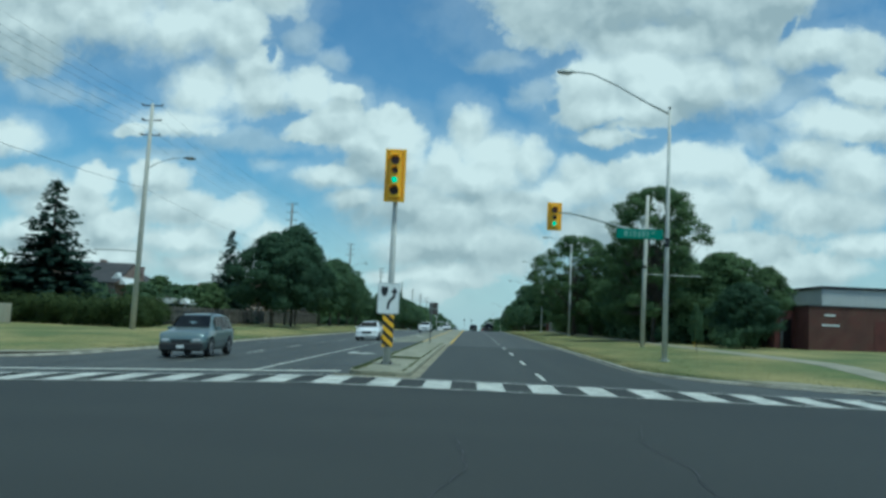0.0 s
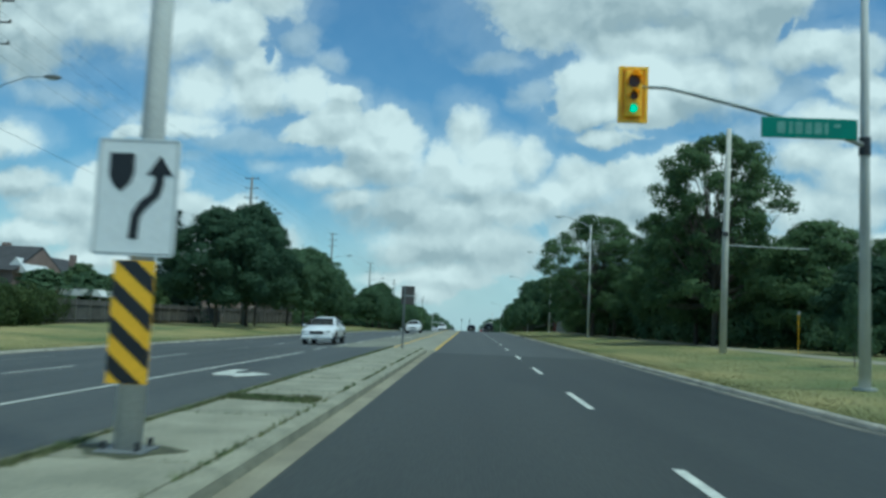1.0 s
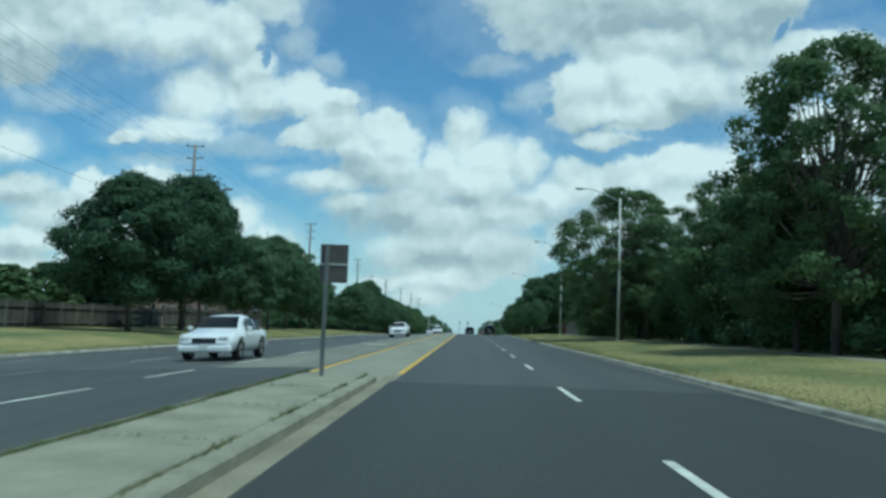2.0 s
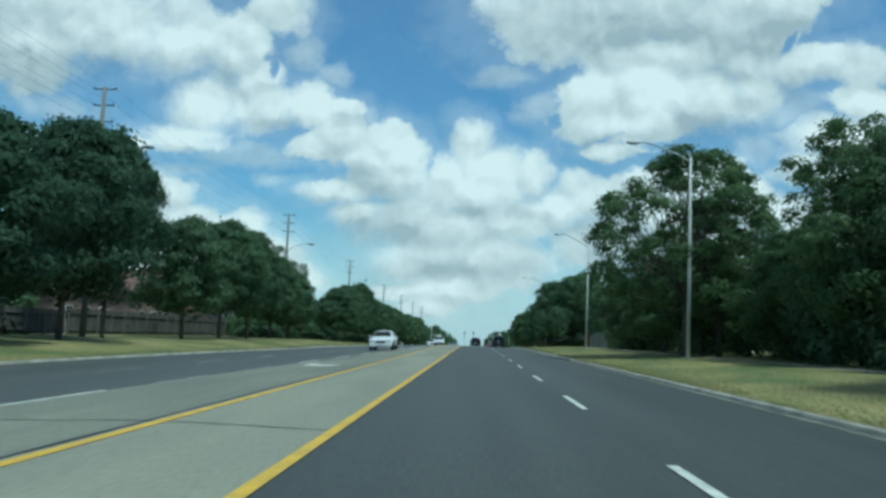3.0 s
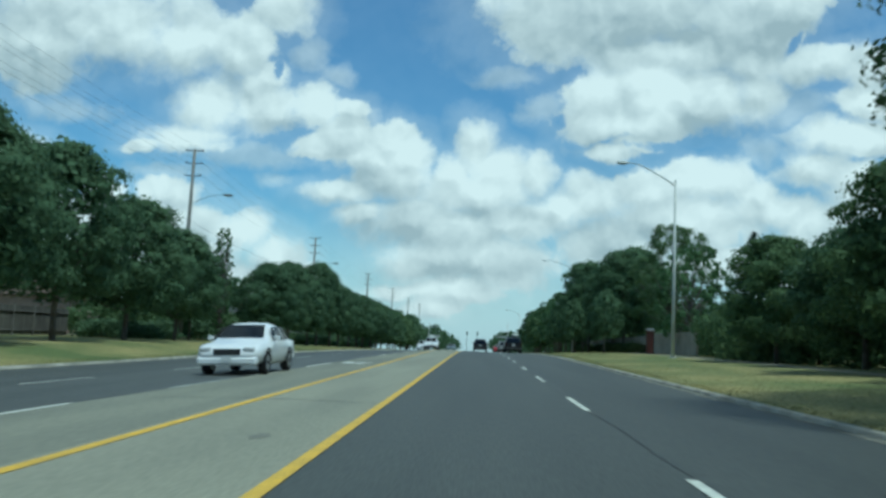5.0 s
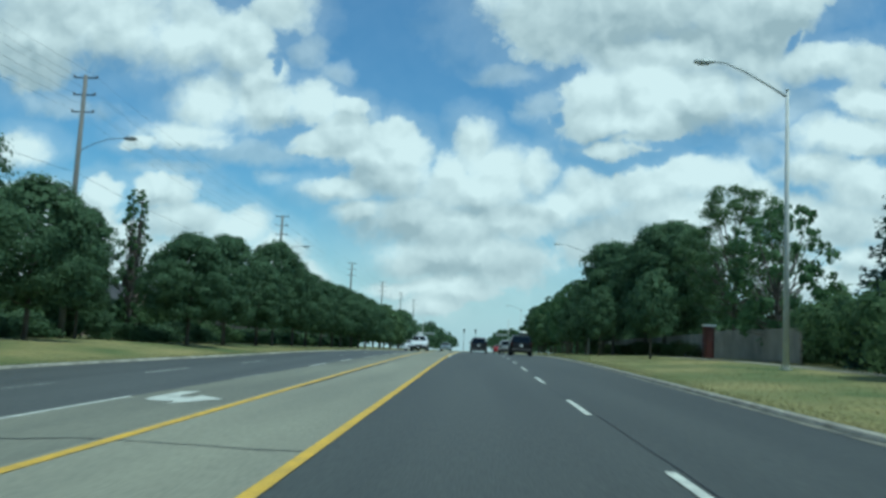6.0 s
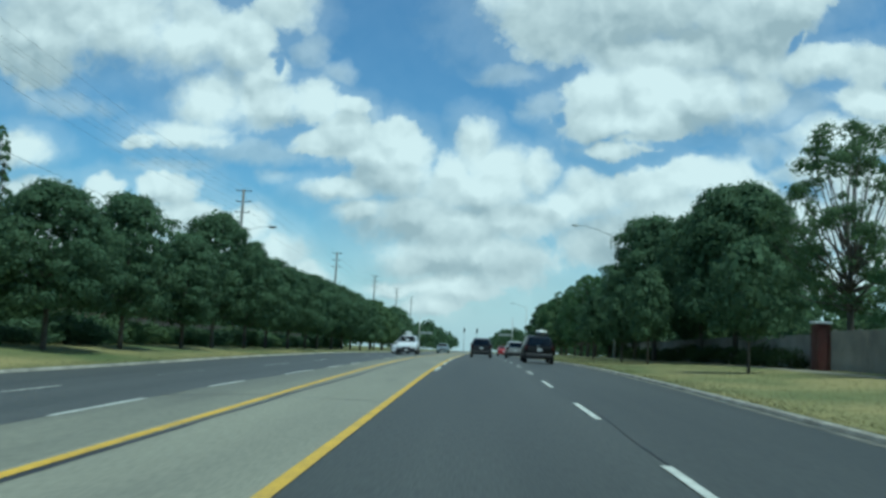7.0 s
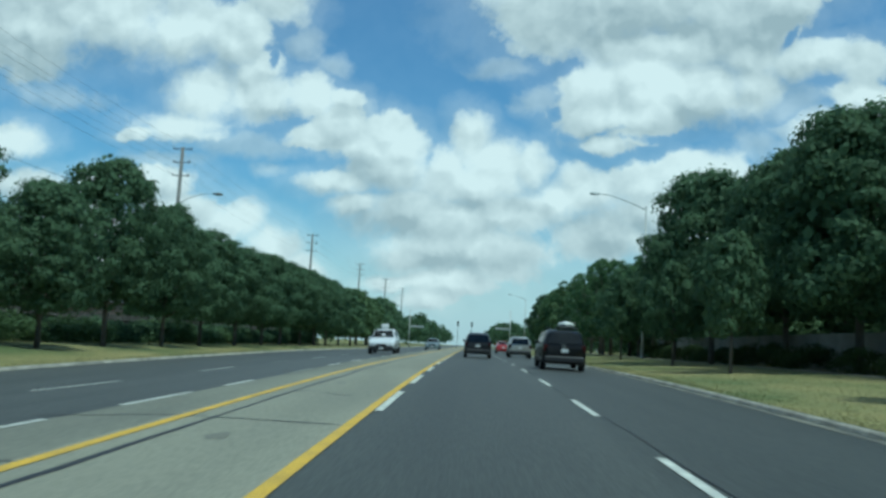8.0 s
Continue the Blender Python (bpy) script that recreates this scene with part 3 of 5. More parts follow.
part("soil_patch", plate([(-2.72 + 0.58 * math.cos(a) * (1 + 0.06 * math.sin(3 * a)), 32.5 + 0.20 * math.sin(a) * (1 + 0.2 * math.cos(4 * a))) for a in frange(0, 2 * math.pi * 19 / 20, 19)], 0.15, 0.178, 0.012), SOIL, island, "patch of dark soil and weeds")

# ---- road markings ----
marks = thing("road_markings", "worn white and yellow painted road lines", "road marking", kind="structure")


def mark(name, xa, xb, y0, y1, mat=PAINT_W, lift=0.011):
    return strip(name, xa, xb, y0, y1, mat, lift, 2.0, marks)


for k in range(27):                                   # zebra bars
    x = -21.2 + k * 1.327
    mark("crossing_bar", x, x + 0.68, 21.42, 23.92, PAINT_CROSS)
for xa, xb in ((-24, -18), (-18, -4), (-4, 11)):
    mark("crossing_edge_line", xa, xb, 21.24, 21.38, PAINT_CROSS)
    mark("crossing_edge_line", xa, xb, 23.97, 24.10, PAINT_CROSS)
mark("stop_bar", -17.2, -3.95, 25.75, 26.2)
for f in (29.2, 38.2, 47.7, 57.4, 68.0, 77.7, 87.1, 97.0, 106.4, 117.0, 126.9, 136.1, 145.5, 153.7, 162.2, 170.1, 178.2, 187, 196, 205, 214, 223, 232, 241, 250, 260, 270, 280):
    mark("lane_dash", 1.97, 2.09, f - 3.3, f)
mark("yellow_line", -1.64, -1.50, 60.0, 700, PAINT_Y)
mark("yellow_line", -3.76, -3.62, 57.8, 700, PAINT_Y)


def line_b(y):
    return lerp(y, [(100, -10.3), (142, -9.45), (158, -8.95), (174, -7.8)])


def off(f, d):
    return lambda y: f(y) + d


mark("solid_white_line", -6.58, -6.46, 26.2, 54.0)
fresh = [(57, 60.2), (64, 67.4), (71.2, 74.9), (91.4, 95.0), (99.2, 103.4), (107.6, 111.4), (128.2, 133), (147.5, 150.7), (154, 156.3), (159.8, 163), (165, 167.7), (169.6, 171.6)]
faded = [(77.2, 80.9), (84, 87), (115.4, 119.4), (121, 124), (139, 142.5)]
for k in range(18):
    (fresh if k % 3 else faded).append((175.6 + k * 5.8, 178.4 + k * 5.8))
for dashes, paint in ((fresh, PAINT_W), (faded, PAINT_WORN)):
    for ya, yb in dashes:
        mark("lane_dash", off(line_a, -0.065), off(line_a, 0.065), ya, yb, paint)
for k in range(30):
    y = 30.6 + k * 8.6
    mark("lane_dash", off(line_b, -0.06), off(line_b, 0.06), y, y + 3.4, PAINT_W if k % 3 else PAINT_WORN)
for k in range(6):
    y = 36.5 + k * 9.0
    mark("lane_dash", -13.95, -13.83, y, y + 3.2, PAINT_WORN)
for k in range(8):
    y = 165.6 + k * 7.2
    mark("edge_dash", -1.485, -1.36, y, y + 4.2, PAINT_W)


def turn_arrow(x, y):
    """A painted turn arrow for oncoming drivers; x, y is the middle of its head."""
    outline = [(-0.78, 1.95), (-0.40, 1.95), (-0.42, 0.95), (-0.33, 0.56), (-0.06, 0.50), (-0.04, 0.90), (0.62, 0.02), (-0.04, -0.90), (-0.05, -0.36), (-0.44, -0.30), (-0.68, -0.08), (-0.80, 0.40)]
    bm = bmesh.new()
    top = [bm.verts.new((x + a, y + b, road_z(x + a, y + b) + 0.013)) for a, b in outline]
    made = bm.faces.new(top)
    bmesh.ops.triangulate(bm, faces=[made])
    bmesh.ops.recalc_face_normals(bm, faces=bm.faces)
    if next(iter(bm.faces)).normal.z < 0:
        bmesh.ops.reverse_faces(bm, faces=bm.faces)
    part("turn_arrow", bm, PAINT_W, marks)


for ax, ay in ((-5.0, 39.5), (-5.12, 88.6), (-4.72, 132.3)):
    turn_arrow(ax, ay)

# tar seams and cracks
seams = thing("tar_seams", "thin black tar seams and cracks in the road", "road seam", kind="structure")


def crack(pts, w, x_is_line=True):
    verts, faces = [], []
    for i, (x, y) in enumerate(pts):
        a, b = pts[max(i - 1, 0)], pts[min(i + 1, len(pts) - 1)]
        d = Vector((b[0] - a[0], b[1] - a[1], 0)).normalized()
        ww = w * random.uniform(0.5, 1.3) / 2
        for s in (-1, 1):
            xx, yy = x - d.y * s * ww, y + d.x * s * ww
            verts.append((xx, yy, road_z(xx, yy) + 0.0085))
        if i:
            faces.append((2 * i - 2, 2 * i - 1, 2 * i + 1, 2 * i))
    ob = new("crack", mesh_from("crack", verts, faces, TAR))
    ob.parent = seams


for yc in (69.6, 84.0, 100.1, 113.0, 127.0, 140.0, 151.6, 163.6, 178, 195):
    crack([(x, yc + 0.06 * math.sin(x * 1.6 + yc) + random.uniform(-0.025, 0.025)) for x in frange(-5.6, -1.66, 12)], 0.055)
crack([(-3.86 + random.uniform(-0.02, 0.02), y) for y in frange(58, 100.4, 30)], 0.08)
crack([(lerp(y, [(140, -3.57), (150, -3.52), (162, -3.32)]) + random.uniform(-0.02, 0.02), y) for y in frange(136, 210, 50)], 0.075)


def stain(x, y, w, h):
    """A dark oil spot with a ragged rim."""
    k = random.uniform(0, 6)
    rim = [(x + w * math.cos(a) * (1 + 0.28 * math.sin(3 * a + k)), y + h * math.sin(a) * (1 + 0.22 * math.cos(5 * a + k))) for a in frange(0, 2 * math.pi * 17 / 18, 17)]
    spot = new("stain", mesh_from("stain", [(a, b, road_z(a, b) + 0.0075) for a, b in rim], [tuple(range(18))], STAIN))
    spot.parent = seams


for sx, sy, sw, sh in ((-2.75, 162.0, 0.16, 0.55), (-2.2, 158.4, 0.20, 0.5), (-2.9, 171.5, 0.14, 0.6), (-2.4, 108.0, 0.14, 0.5), (-2.7, 92.5, 0.12, 0.7), (-4.6, 166.0, 0.18, 0.8), (-4.9, 150.5, 0.15, 0.6)):
    stain(sx, sy, sw * 0.75, sh * 0.55)
for xs, ys, n in ((-3.3, 168.4, 1.1), (-2.7, 175.0, 0.9), (-4.7, 160.0, 0.9)):
    crack([(xs + n * f, ys + 0.25 * math.sin(f * 5) + random.uniform(-0.03, 0.03)) for f in frange(0, 1, 8)], 0.05)
crack([(2.13 + 0.06 * math.sin(y * 0.21) + random.uniform(-0.03, 0.03), y) for y in frange(96, 200, 60)], 0.022)
for xs, ys in ((-0.6, 6.0), (2.2, 9.0)):
    crack([(xs + (y - ys) * 0.06 + 0.12 * math.sin(y * 1.3) + random.uniform(-0.06, 0.06), y) for y in frange(ys, ys + 7, 20)], 0.014)

# grass blades on the near verge edges and weeds in the island joints (uncountable)


def blades(name, spots, mat, label, h0, h1, w):
    verts, faces = [], []
    for x, y, z in spots:
        a, h = random.uniform(0, math.pi), random.uniform(h0, h1)
        dx, dy = math.cos(a) * w, math.sin(a) * w
        lx, ly = random.uniform(-0.5, 0.5) * h, random.uniform(-0.5, 0.5) * h
        n = len(verts)
        verts += [(x - dx, y - dy, z), (x + dx, y + dy, z), (x + lx, y + ly, z + h)]
        faces.append((n, n + 1, n + 2))
    return tagged(new(name, mesh_from(name, verts, faces, mat)), label, "grass", kind="stuff")


spots = []
for _ in range(22000):
    y = 24.9 + 32.5 * random.random() ** 1.2
    side = random.choice((-3.36, -2.02))
    lush = 0.5 + noise.noise(Vector((y * 0.7, side, 0))) + 0.5 * noise.noise(Vector((y * 2.7, side, 4)))
    if random.random() < (lush + 0.35 if side < -3 else lush * 0.3 - 0.06):
        spots.append((side + random.gauss(0, 0.035 if side < -3 else 0.016), y, 0.135))
for _ in range(1000):
    y = 25.1 + 3.0 * random.random() ** 1.5
    if noise.noise(Vector((y * 2.0, 7.0, 0))) > -0.2:
        spots.append((-3.34 + abs(random.gauss(0, 0.06)), y, 0.15))
for _ in range(1900):
    x = random.uniform(-3.34, -2.05)
    spots.append((x, 32.5 + random.gauss(0, 0.10 + 0.08 * (x < -3.2) + 0.07 * (x > -2.5)), 0.165))
for yj in slab_ys[1:-1]:
    for _ in range(28):
        spots.append((random.uniform(-3.33, -2.08), yj + random.gauss(0, 0.02), 0.14))
blades("island_weeds", spots, GRASS_TUFT, "green weeds growing in the island joints", 0.03, 0.085, 0.010)
spots = []
for _ in range(60000):
    y = 27 + 200 * random.random() ** 1.25
    x = corner_right(y) + 0.15 + 6.5 * random.random() ** 1.6
    spots.append((x, y, land_z(x, y)))
for _ in range(30000):
    y = 40 + 190 * random.random() ** 1.2
    x = kerb_left(y) - 0.15 - 5.0 * random.random() ** 1.4
    spots.append((x, y, land_z(x, y)))
verge = []
for _ in range(16000):
    y = 27.5 + 190 * random.random() ** 1.3
    x = corner_right(y) + 0.2 + abs(random.gauss(0, 0.45))
    if noise.noise(Vector((x * 0.8, y * 0.25, 2))) > -0.25:
        verge.append((x, y, land_z(x, y)))
for _ in range(12000):
    y = 40 + 170 * random.random() ** 1.2
    x = kerb_left(y) - 0.2 - abs(random.gauss(0, 0.5))
    verge.append((x, y, land_z(x, y)))
blades("verge_grass", verge, VERGE, "longer green grass along the kerbs", 0.015, 0.038, 0.012)
blades("lawn_blades", spots, BLADE, "short dry grass blades on the verges", 0.012, 0.038, 0.010)


# ---- trees ----
def leaf_mesh(name, centres, normals, sizes, mat, fold=0.25):
    n = len(centres)
    rng = np.random.default_rng(len(name) + n)
    r = rng.normal(size=(n, 3))
    a = np.cross(normals, r)
    a /= np.linalg.norm(a, axis=1)[:, None] + 1e-9
    b = np.cross(normals, a)
    s = sizes[:, None]
    asp = rng.uniform(0.55, 0.9, size=(n, 1))
    v = np.stack([centres - a * s, centres - b * s * asp + normals * s * fold, centres + a * s, centres + b * s * asp + normals * s * fold], axis=1).reshape(-1, 3)
    me = bpy.data.meshes.new(name)
    me.vertices.add(4 * n)
    me.vertices.foreach_set("co", v.astype(np.float32).ravel())
    me.loops.add(4 * n)
    me.loops.foreach_set("vertex_index", np.arange(4 * n, dtype=np.int32))
    me.polygons.add(n)
    me.polygons.foreach_set("loop_start", np.arange(0, 4 * n, 4, dtype=np.int32))
    me.update(calc_edges=True)
    me.materials.append(mat)
    return me


def lumps_to_leaves(rng, lumps, per, size, squash=0.75, inner=0.15, up=0.35):
    """Leaves over the outer faces of a set of lumps (x, y, z, radius)."""
    cs, ns, ss = [], [], []
    mid = np.array([0, 0, np.mean([l[2] for l in lumps])])
    for x, y, z, r in lumps:
        k = max(8, int(per * r * r))
        d = rng.normal(size=(k, 3))
        out = np.array([x, y, z]) - mid
        out = out / (np.linalg.norm(out) + 1e-6)
        d += out * 0.7 + np.array([0, 0, up])
        d /= np.linalg.norm(d, axis=1)[:, None]
        rad = r * np.where(rng.random(k) < inner, rng.uniform(0.3, 0.8, k), np.where(rng.random(k) < 0.12, rng.uniform(1.1, 1.4, k), rng.uniform(0.76, 1.12, k)))
        p = np.array([x, y, z]) + d * rad[:, None] * np.array([1, 1, squash])
        nn = d * 0.9 + rng.normal(size=(k, 3)) * 0.24
        nn /= np.linalg.norm(nn, axis=1)[:, None]
        cs.append(p)
        ns.append(nn)
        ss.append(rng.uniform(0.6, 1.35, k) * size)
    return np.concatenate(cs), np.concatenate(ns), np.concatenate(ss)


def wood(rng, h_trunk, r0, tips, lean=0.2, sides=7):
    bm = bmesh.new()
    top = max(t[2] for t in tips) * 0.86
    wob = [(rng.uniform(-1, 1) * lean * k, rng.uniform(-1, 1) * lean * k, top * f) for k, f in ((0, 0), (0.3, 0.25), (0.7, 0.5), (1.0, 0.75), (1.1, 1.0))]
    wob[0] = (0, 0, -0.15)
    tube(wob, [r0 * 1.25, r0, r0 * 0.75, r0 * 0.45, r0 * 0.15], sides, bm)
    for x, y, z in tips:
        z0 = h_trunk + (z - h_trunk) * rng.uniform(0.1, 0.45)
        f = min(0.95, z0 / top)
        i = min(3, int(f * 4))
        k = f * 4 - i
        p0 = Vector(wob[i]).lerp(Vector(wob[i + 1]), k)
        p2 = Vector((x, y, z))
        p1 = p0.lerp(p2, 0.5) + Vector((rng.uniform(-0.2, 0.2), rng.uniform(-0.2, 0.2), -0.08 * (p2 - p0).length))
        tube([p0, p1, p2], [r0 * 0.42, r0 * 0.25, r0 * 0.06], 5, bm, cap=False)
    return bm


def tree_thing(name, label, category, wood_bm, crown_me, at=(0, -400, -30)):
    t = thing(name, label, category, at)
    part("trunk", wood_bm, BARK, t, "", True)
    crown = new("crown", crown_me)
    crown.parent = t
    return t


def dense_tree(seed, h=10.0, r=4.0, base=2.0, per=215, size=0.115, mat=LEAF_DARK, lumps_n=84, label="dark green broad-leaved street tree with a dense rounded crown"):
    rng = np.random.default_rng(seed)
    lumps = []
    for i in range(lumps_n):
        f = (i + rng.uniform(0.1, 0.9)) / lumps_n
        z = base + 0.5 + (h - base - 1.0) * f
        prof = math.sin(math.pi * min(1, (0.18 + 0.80 * f)) ** 0.92) ** 0.62
        a = i * 2.4 + rng.uniform(-0.5, 0.5)
        q = r * prof * rng.uniform(0.55, 1.04)
        lumps.append((q * math.cos(a), q * math.sin(a), z, r * rng.uniform(0.16, 0.34)))
    lumps.append((0, 0, h - 0.6, r * 0.22))
    core = [(0, 0, base + (h - base) * f, r * k) for f, k in ((0.26, 0.60), (0.42, 0.72), (0.58, 0.70), (0.75, 0.52))]
    c, n, s = lumps_to_leaves(rng, lumps, per, size, 0.58, 0.10, 0.75)
    c2, n2, s2 = lumps_to_leaves(rng, core, per * 0.38, size * 1.9, 0.8, 0.1, 0.2)
    me = leaf_mesh("dense_crown", np.concatenate([c, c2]), np.concatenate([n, n2]), np.concatenate([s, s2]), mat)
    tips = [(x * 0.8, y * 0.8, z) for x, y, z, _ in lumps[4::7]]
    return tree_thing("street_tree", label, "tree", wood(rng, base, 0.16, tips), me)


def airy_tree(seed, h=14.0, r=5.0, base=3.0, per=215, size=0.096, lumps_n=84, mat=LEAF_MID, label="tall open-crowned tree with visible limbs and sky gaps"):
    rng = np.random.default_rng(seed)
    lumps = []
    for i in range(lumps_n):
        f = (i + rng.uniform(0, 1)) / lumps_n
        z = base + (h - base) * f
        prof = math.sqrt(max(0.03, 1 - ((f - 0.38) / 0.66) ** 2))
        a = i * 2.4 + rng.uniform(-0.6, 0.6)
        q = r * prof * rng.uniform(0.2, 1.0) ** 0.6
        lumps.append((q * math.cos(a), q * math.sin(a), z, r * rng.uniform(0.09, 0.19)))
    c, n, s = lumps_to_leaves(rng, lumps, per * 1.6, size, 0.7, 0.3)
    me = leaf_mesh("airy_crown", c, n, s, mat)
    tips = [(x * 0.95, y * 0.95, z - 0.1) for x, y, z, _ in lumps[::2]]
    return tree_thing("tall_tree", label, "tree", wood(rng, base, 0.20, tips, 0.35), me)


def spruce(seed, h=11.0, r=3.0, label="blue-green spruce with layered drooping branches"):
    rng = np.random.default_rng(seed)
    cs, ns, ss = [], [], []
    bm = bmesh.new()
    tube([(0, 0, -0.1), (0, 0, h * 0.5), (0, 0, h)], [0.2, 0.12, 0.02], 7, bm)
    levels = 36
    for i in range(levels):
        f = i / levels
        z, q = 0.5 + (h - 0.6) * f, r * (1 - f) ** 0.85 + 0.12
        for k in range(max(5, int(19 * (1 - f)))):
            a = rng.uniform(0, 2 * math.pi)
            ln = q * rng.uniform(0.7, 1.1)
            m = max(10, int(46 * ln / r))
            t = rng.uniform(0.12, 1.0, m)
            p = np.stack([np.cos(a) * ln * t, np.sin(a) * ln * t, z - 0.28 * ln * t + 0.16 * ln * t * t], axis=1) + rng.normal(size=(m, 3)) * 0.09
            nn = np.stack([np.cos(a) * 0.4 + rng.normal(size=m) * 0.4, np.sin(a) * 0.4 + rng.normal(size=m) * 0.4, np.ones(m)], axis=1)
            cs.append(p)
            ns.append(nn / np.linalg.norm(nn, axis=1)[:, None])
            ss.append(rng.uniform(0.12, 0.24, m) * (1.2 - 0.5 * f))
    me = leaf_mesh("spruce_boughs", np.concatenate(cs), np.concatenate(ns), np.concatenate(ss), NEEDLE)
    return tree_thing("spruce", label, "tree", bm, me)


def shrub(seed, h=3.0, r=2.2, mat=LEAF_DARK, per=130, size=0.13, name="shrub", label="dark leafy shrub with an uneven outline", category="shrub"):
    rng = np.random.default_rng(seed)
    lumps = []
    for i in range(26):
        a, q = i * 2.4, r * math.sqrt(rng.random()) * 0.8
        z = h * (0.12 + 0.68 * rng.random() * (1 - 0.45 * (q / r) ** 2))
        lumps.append((q * math.cos(a), q * math.sin(a), z, r * rng.uniform(0.28, 0.42)))
    c, n, s = lumps_to_leaves(rng, lumps, per, size, 0.8)
    c[:, 2] = np.abs(c[:, 2])
    me = leaf_mesh("shrub_leaves", c, n, s, mat)
    return tree_thing(name, label, category, wood(rng, 0.3, 0.05, [(x, y, z) for x, y, z, _ in lumps[::5]], 0.1, 5), me)


def plant(src, x, y, scale=1.0, wide=None, turn=None, sink=0.06, label="", group=""):
    w = wide or scale
    scale *= 1 - grade(y) / 9.0
    m = Matrix.Translation((x, y, land_z(x, y) - sink)) @ Matrix.Rotation(random.uniform(0, 6.28) if turn is None else turn, 4, "Z") @ Matrix.Diagonal((w, w, scale, 1))
    ob = copy_thing(src, m)
    return tagged(ob, label, group=group)


def retire(*obs):
    """The first of each kind has served as the pattern for its copies."""
    for ob in obs:
        for o in (*ob.children_recursive, ob):
            bpy.data.objects.remove(o)


dense = [dense_tree(11), dense_tree(12, 10.0, 3.8, 1.9), dense_tree(13, 10.0, 4.2, 2.3)]
mid = [dense_tree(16, 10.0, 4.0, 1.6, 225, 0.112, LEAF_MID, 90), dense_tree(17, 10.0, 4.1, 1.5, 225, 0.112, LEAF_MID, 90)]
deep = [dense_tree(14, 10.0, 4.1, 1.9, 235, 0.112, LEAF_DEEP, 100, "maple with a dense rounded crown in the darker leaf colour"), dense_tree(15, 10.0, 4.0, 2.1, 235, 0.112, LEAF_DEEP, 100, "maple with a dense rounded crown in the darker leaf colour")]
tall_maple = dense_tree(18, 10.0, 4.1, 3.5, 235, 0.112, LEAF_DEEP, 96, "tall maple with a high dense crown in the darker leaf colour")
dense_far = [dense_tree(21, 10, 4.0, 1.5, 34, 0.30, LEAF_DARK, 60), dense_tree(22, 10, 3.8, 1.6, 34, 0.30, LEAF_MID, 60)]
airy = [airy_tree(31, 14, 5.0, 3.5, 215, 0.096, 130), airy_tree(32, 14, 5.4, 3.2, 215, 0.096, 190)]
airy_far = [airy_tree(33, 10, 4.0, 2.0, 60, 0.20, 80, LEAF_LIGHT)]
full = airy_tree(34, 14, 5.0, 2.8, 190, 0.105, 240)
young = dense_tree(25, 10, 3.8, 2.6, 60, 0.2, LEAF_DARK, 45, "young tree")
slim = airy_tree(35, 10.0, 1.35, 1.0, 420, 0.10, 170, LEAF_LIGHT, "slim upright tree with feathery foliage")
spruces = [spruce(41), spruce(42, 11, 2.7)]
shrubs = [shrub(51), shrub(52, 3.0, 2.4, LEAF_DARK), shrub(53, 3.0, 2.2, LEAF_MID)]
hedges = [shrub(61, 2.6, 2.1, HEDGE, 150, 0.11, "hedge_plant", "clipped green hedge bush beside the lawn", "hedge"),
          shrub(62, 2.6, 2.3, HEDGE, 150, 0.11, "hedge_plant", "clipped green hedge bush beside the lawn", "hedge")]

ROW_L = "street trees on the oncoming side"
for x, y, h, w in ((-22.5, 94.3, 10.8, 1.18), (-22.5, 104.3, 12.5, 1.1), (-23.6, 112, 13.7, 0.84), (-22.5, 123.4, 9.8, 1.05), (-22.5, 132.9, 10.8, 1.05), (-22.5, 142, 11.2, 1.05),
                   (-22.5, 151, 9.6, 1.0), (-22, 158.5, 8.4, 0.85), (-24.6, 169.0, 8.6, 0.66), (-28.6, 174, 7.6, 0.7), (-18.4, 171.3, 7.3, 0.78), (-18.4, 179, 8.3, 0.80), (-18.2, 187.4, 7.2, 0.74), (-18.6, 194.6, 9.6, 0.84), (-18.4, 202, 8.3, 0.78),
                   (-18.6, 209.5, 7.7, 0.87), (-18.3, 217, 7.2, 0.85), (-18.5, 226, 7.6, 0.9), (-18.7, 234, 7.4, 0.9), (-18.4, 242, 7.5, 0.9), (-18.4, 250, 7.3, 0.95), (-18.4, 258, 7.4, 0.95)):
    # trees before y 115 get the darker leaf colour
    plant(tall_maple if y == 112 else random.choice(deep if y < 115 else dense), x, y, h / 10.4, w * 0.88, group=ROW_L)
y = 266.0
while y < 336:
    plant(random.choice(dense_far), -18.6 + random.uniform(-1, 1), y, random.uniform(0.64, 0.76), random.uniform(0.8, 0.95), group=ROW_L)
    y += random.uniform(8, 10)
for x, y, s, w in ((-36.6, 72, 1.14, 1.8), (-32.2, 110, 1.13, 1.25), (-43.5, 73, 0.7, 1.1)):
    plant(random.choice(spruces), x, y, s, w)
plant(slim, -24.3, 176, 1.05, 0.85)
for x, y, s, w in ((-38, 101, 0.55, 0.6), (-34.5, 87, 0.42, 0.55), (-38.8, 85, 0.40, 0.6), (-31.6, 89, 0.42, 0.5), (-42.5, 67, 0.86, 0.95), (-35, 112, 0.52, 0.7), (-33.5, 99, 0.45, 0.6), (-36, 122, 0.5, 0.6), (-43, 69, 0.62, 0.85), (-40.5, 73, 0.5, 0.7), (-44, 108, 0.5, 0.75), (-39.5, 108, 0.46, 0.65), (-55, 106, 0.55, 0.8), (-50, 80, 0.6, 0.8), (-58, 92, 0.6, 0.8), (-47, 101, 0.52, 0.75), (-52, 100, 0.5, 0.75), (-33, 104, 0.5, 0.7)):
    plant(random.choice(dense_far), x, y, s, w)
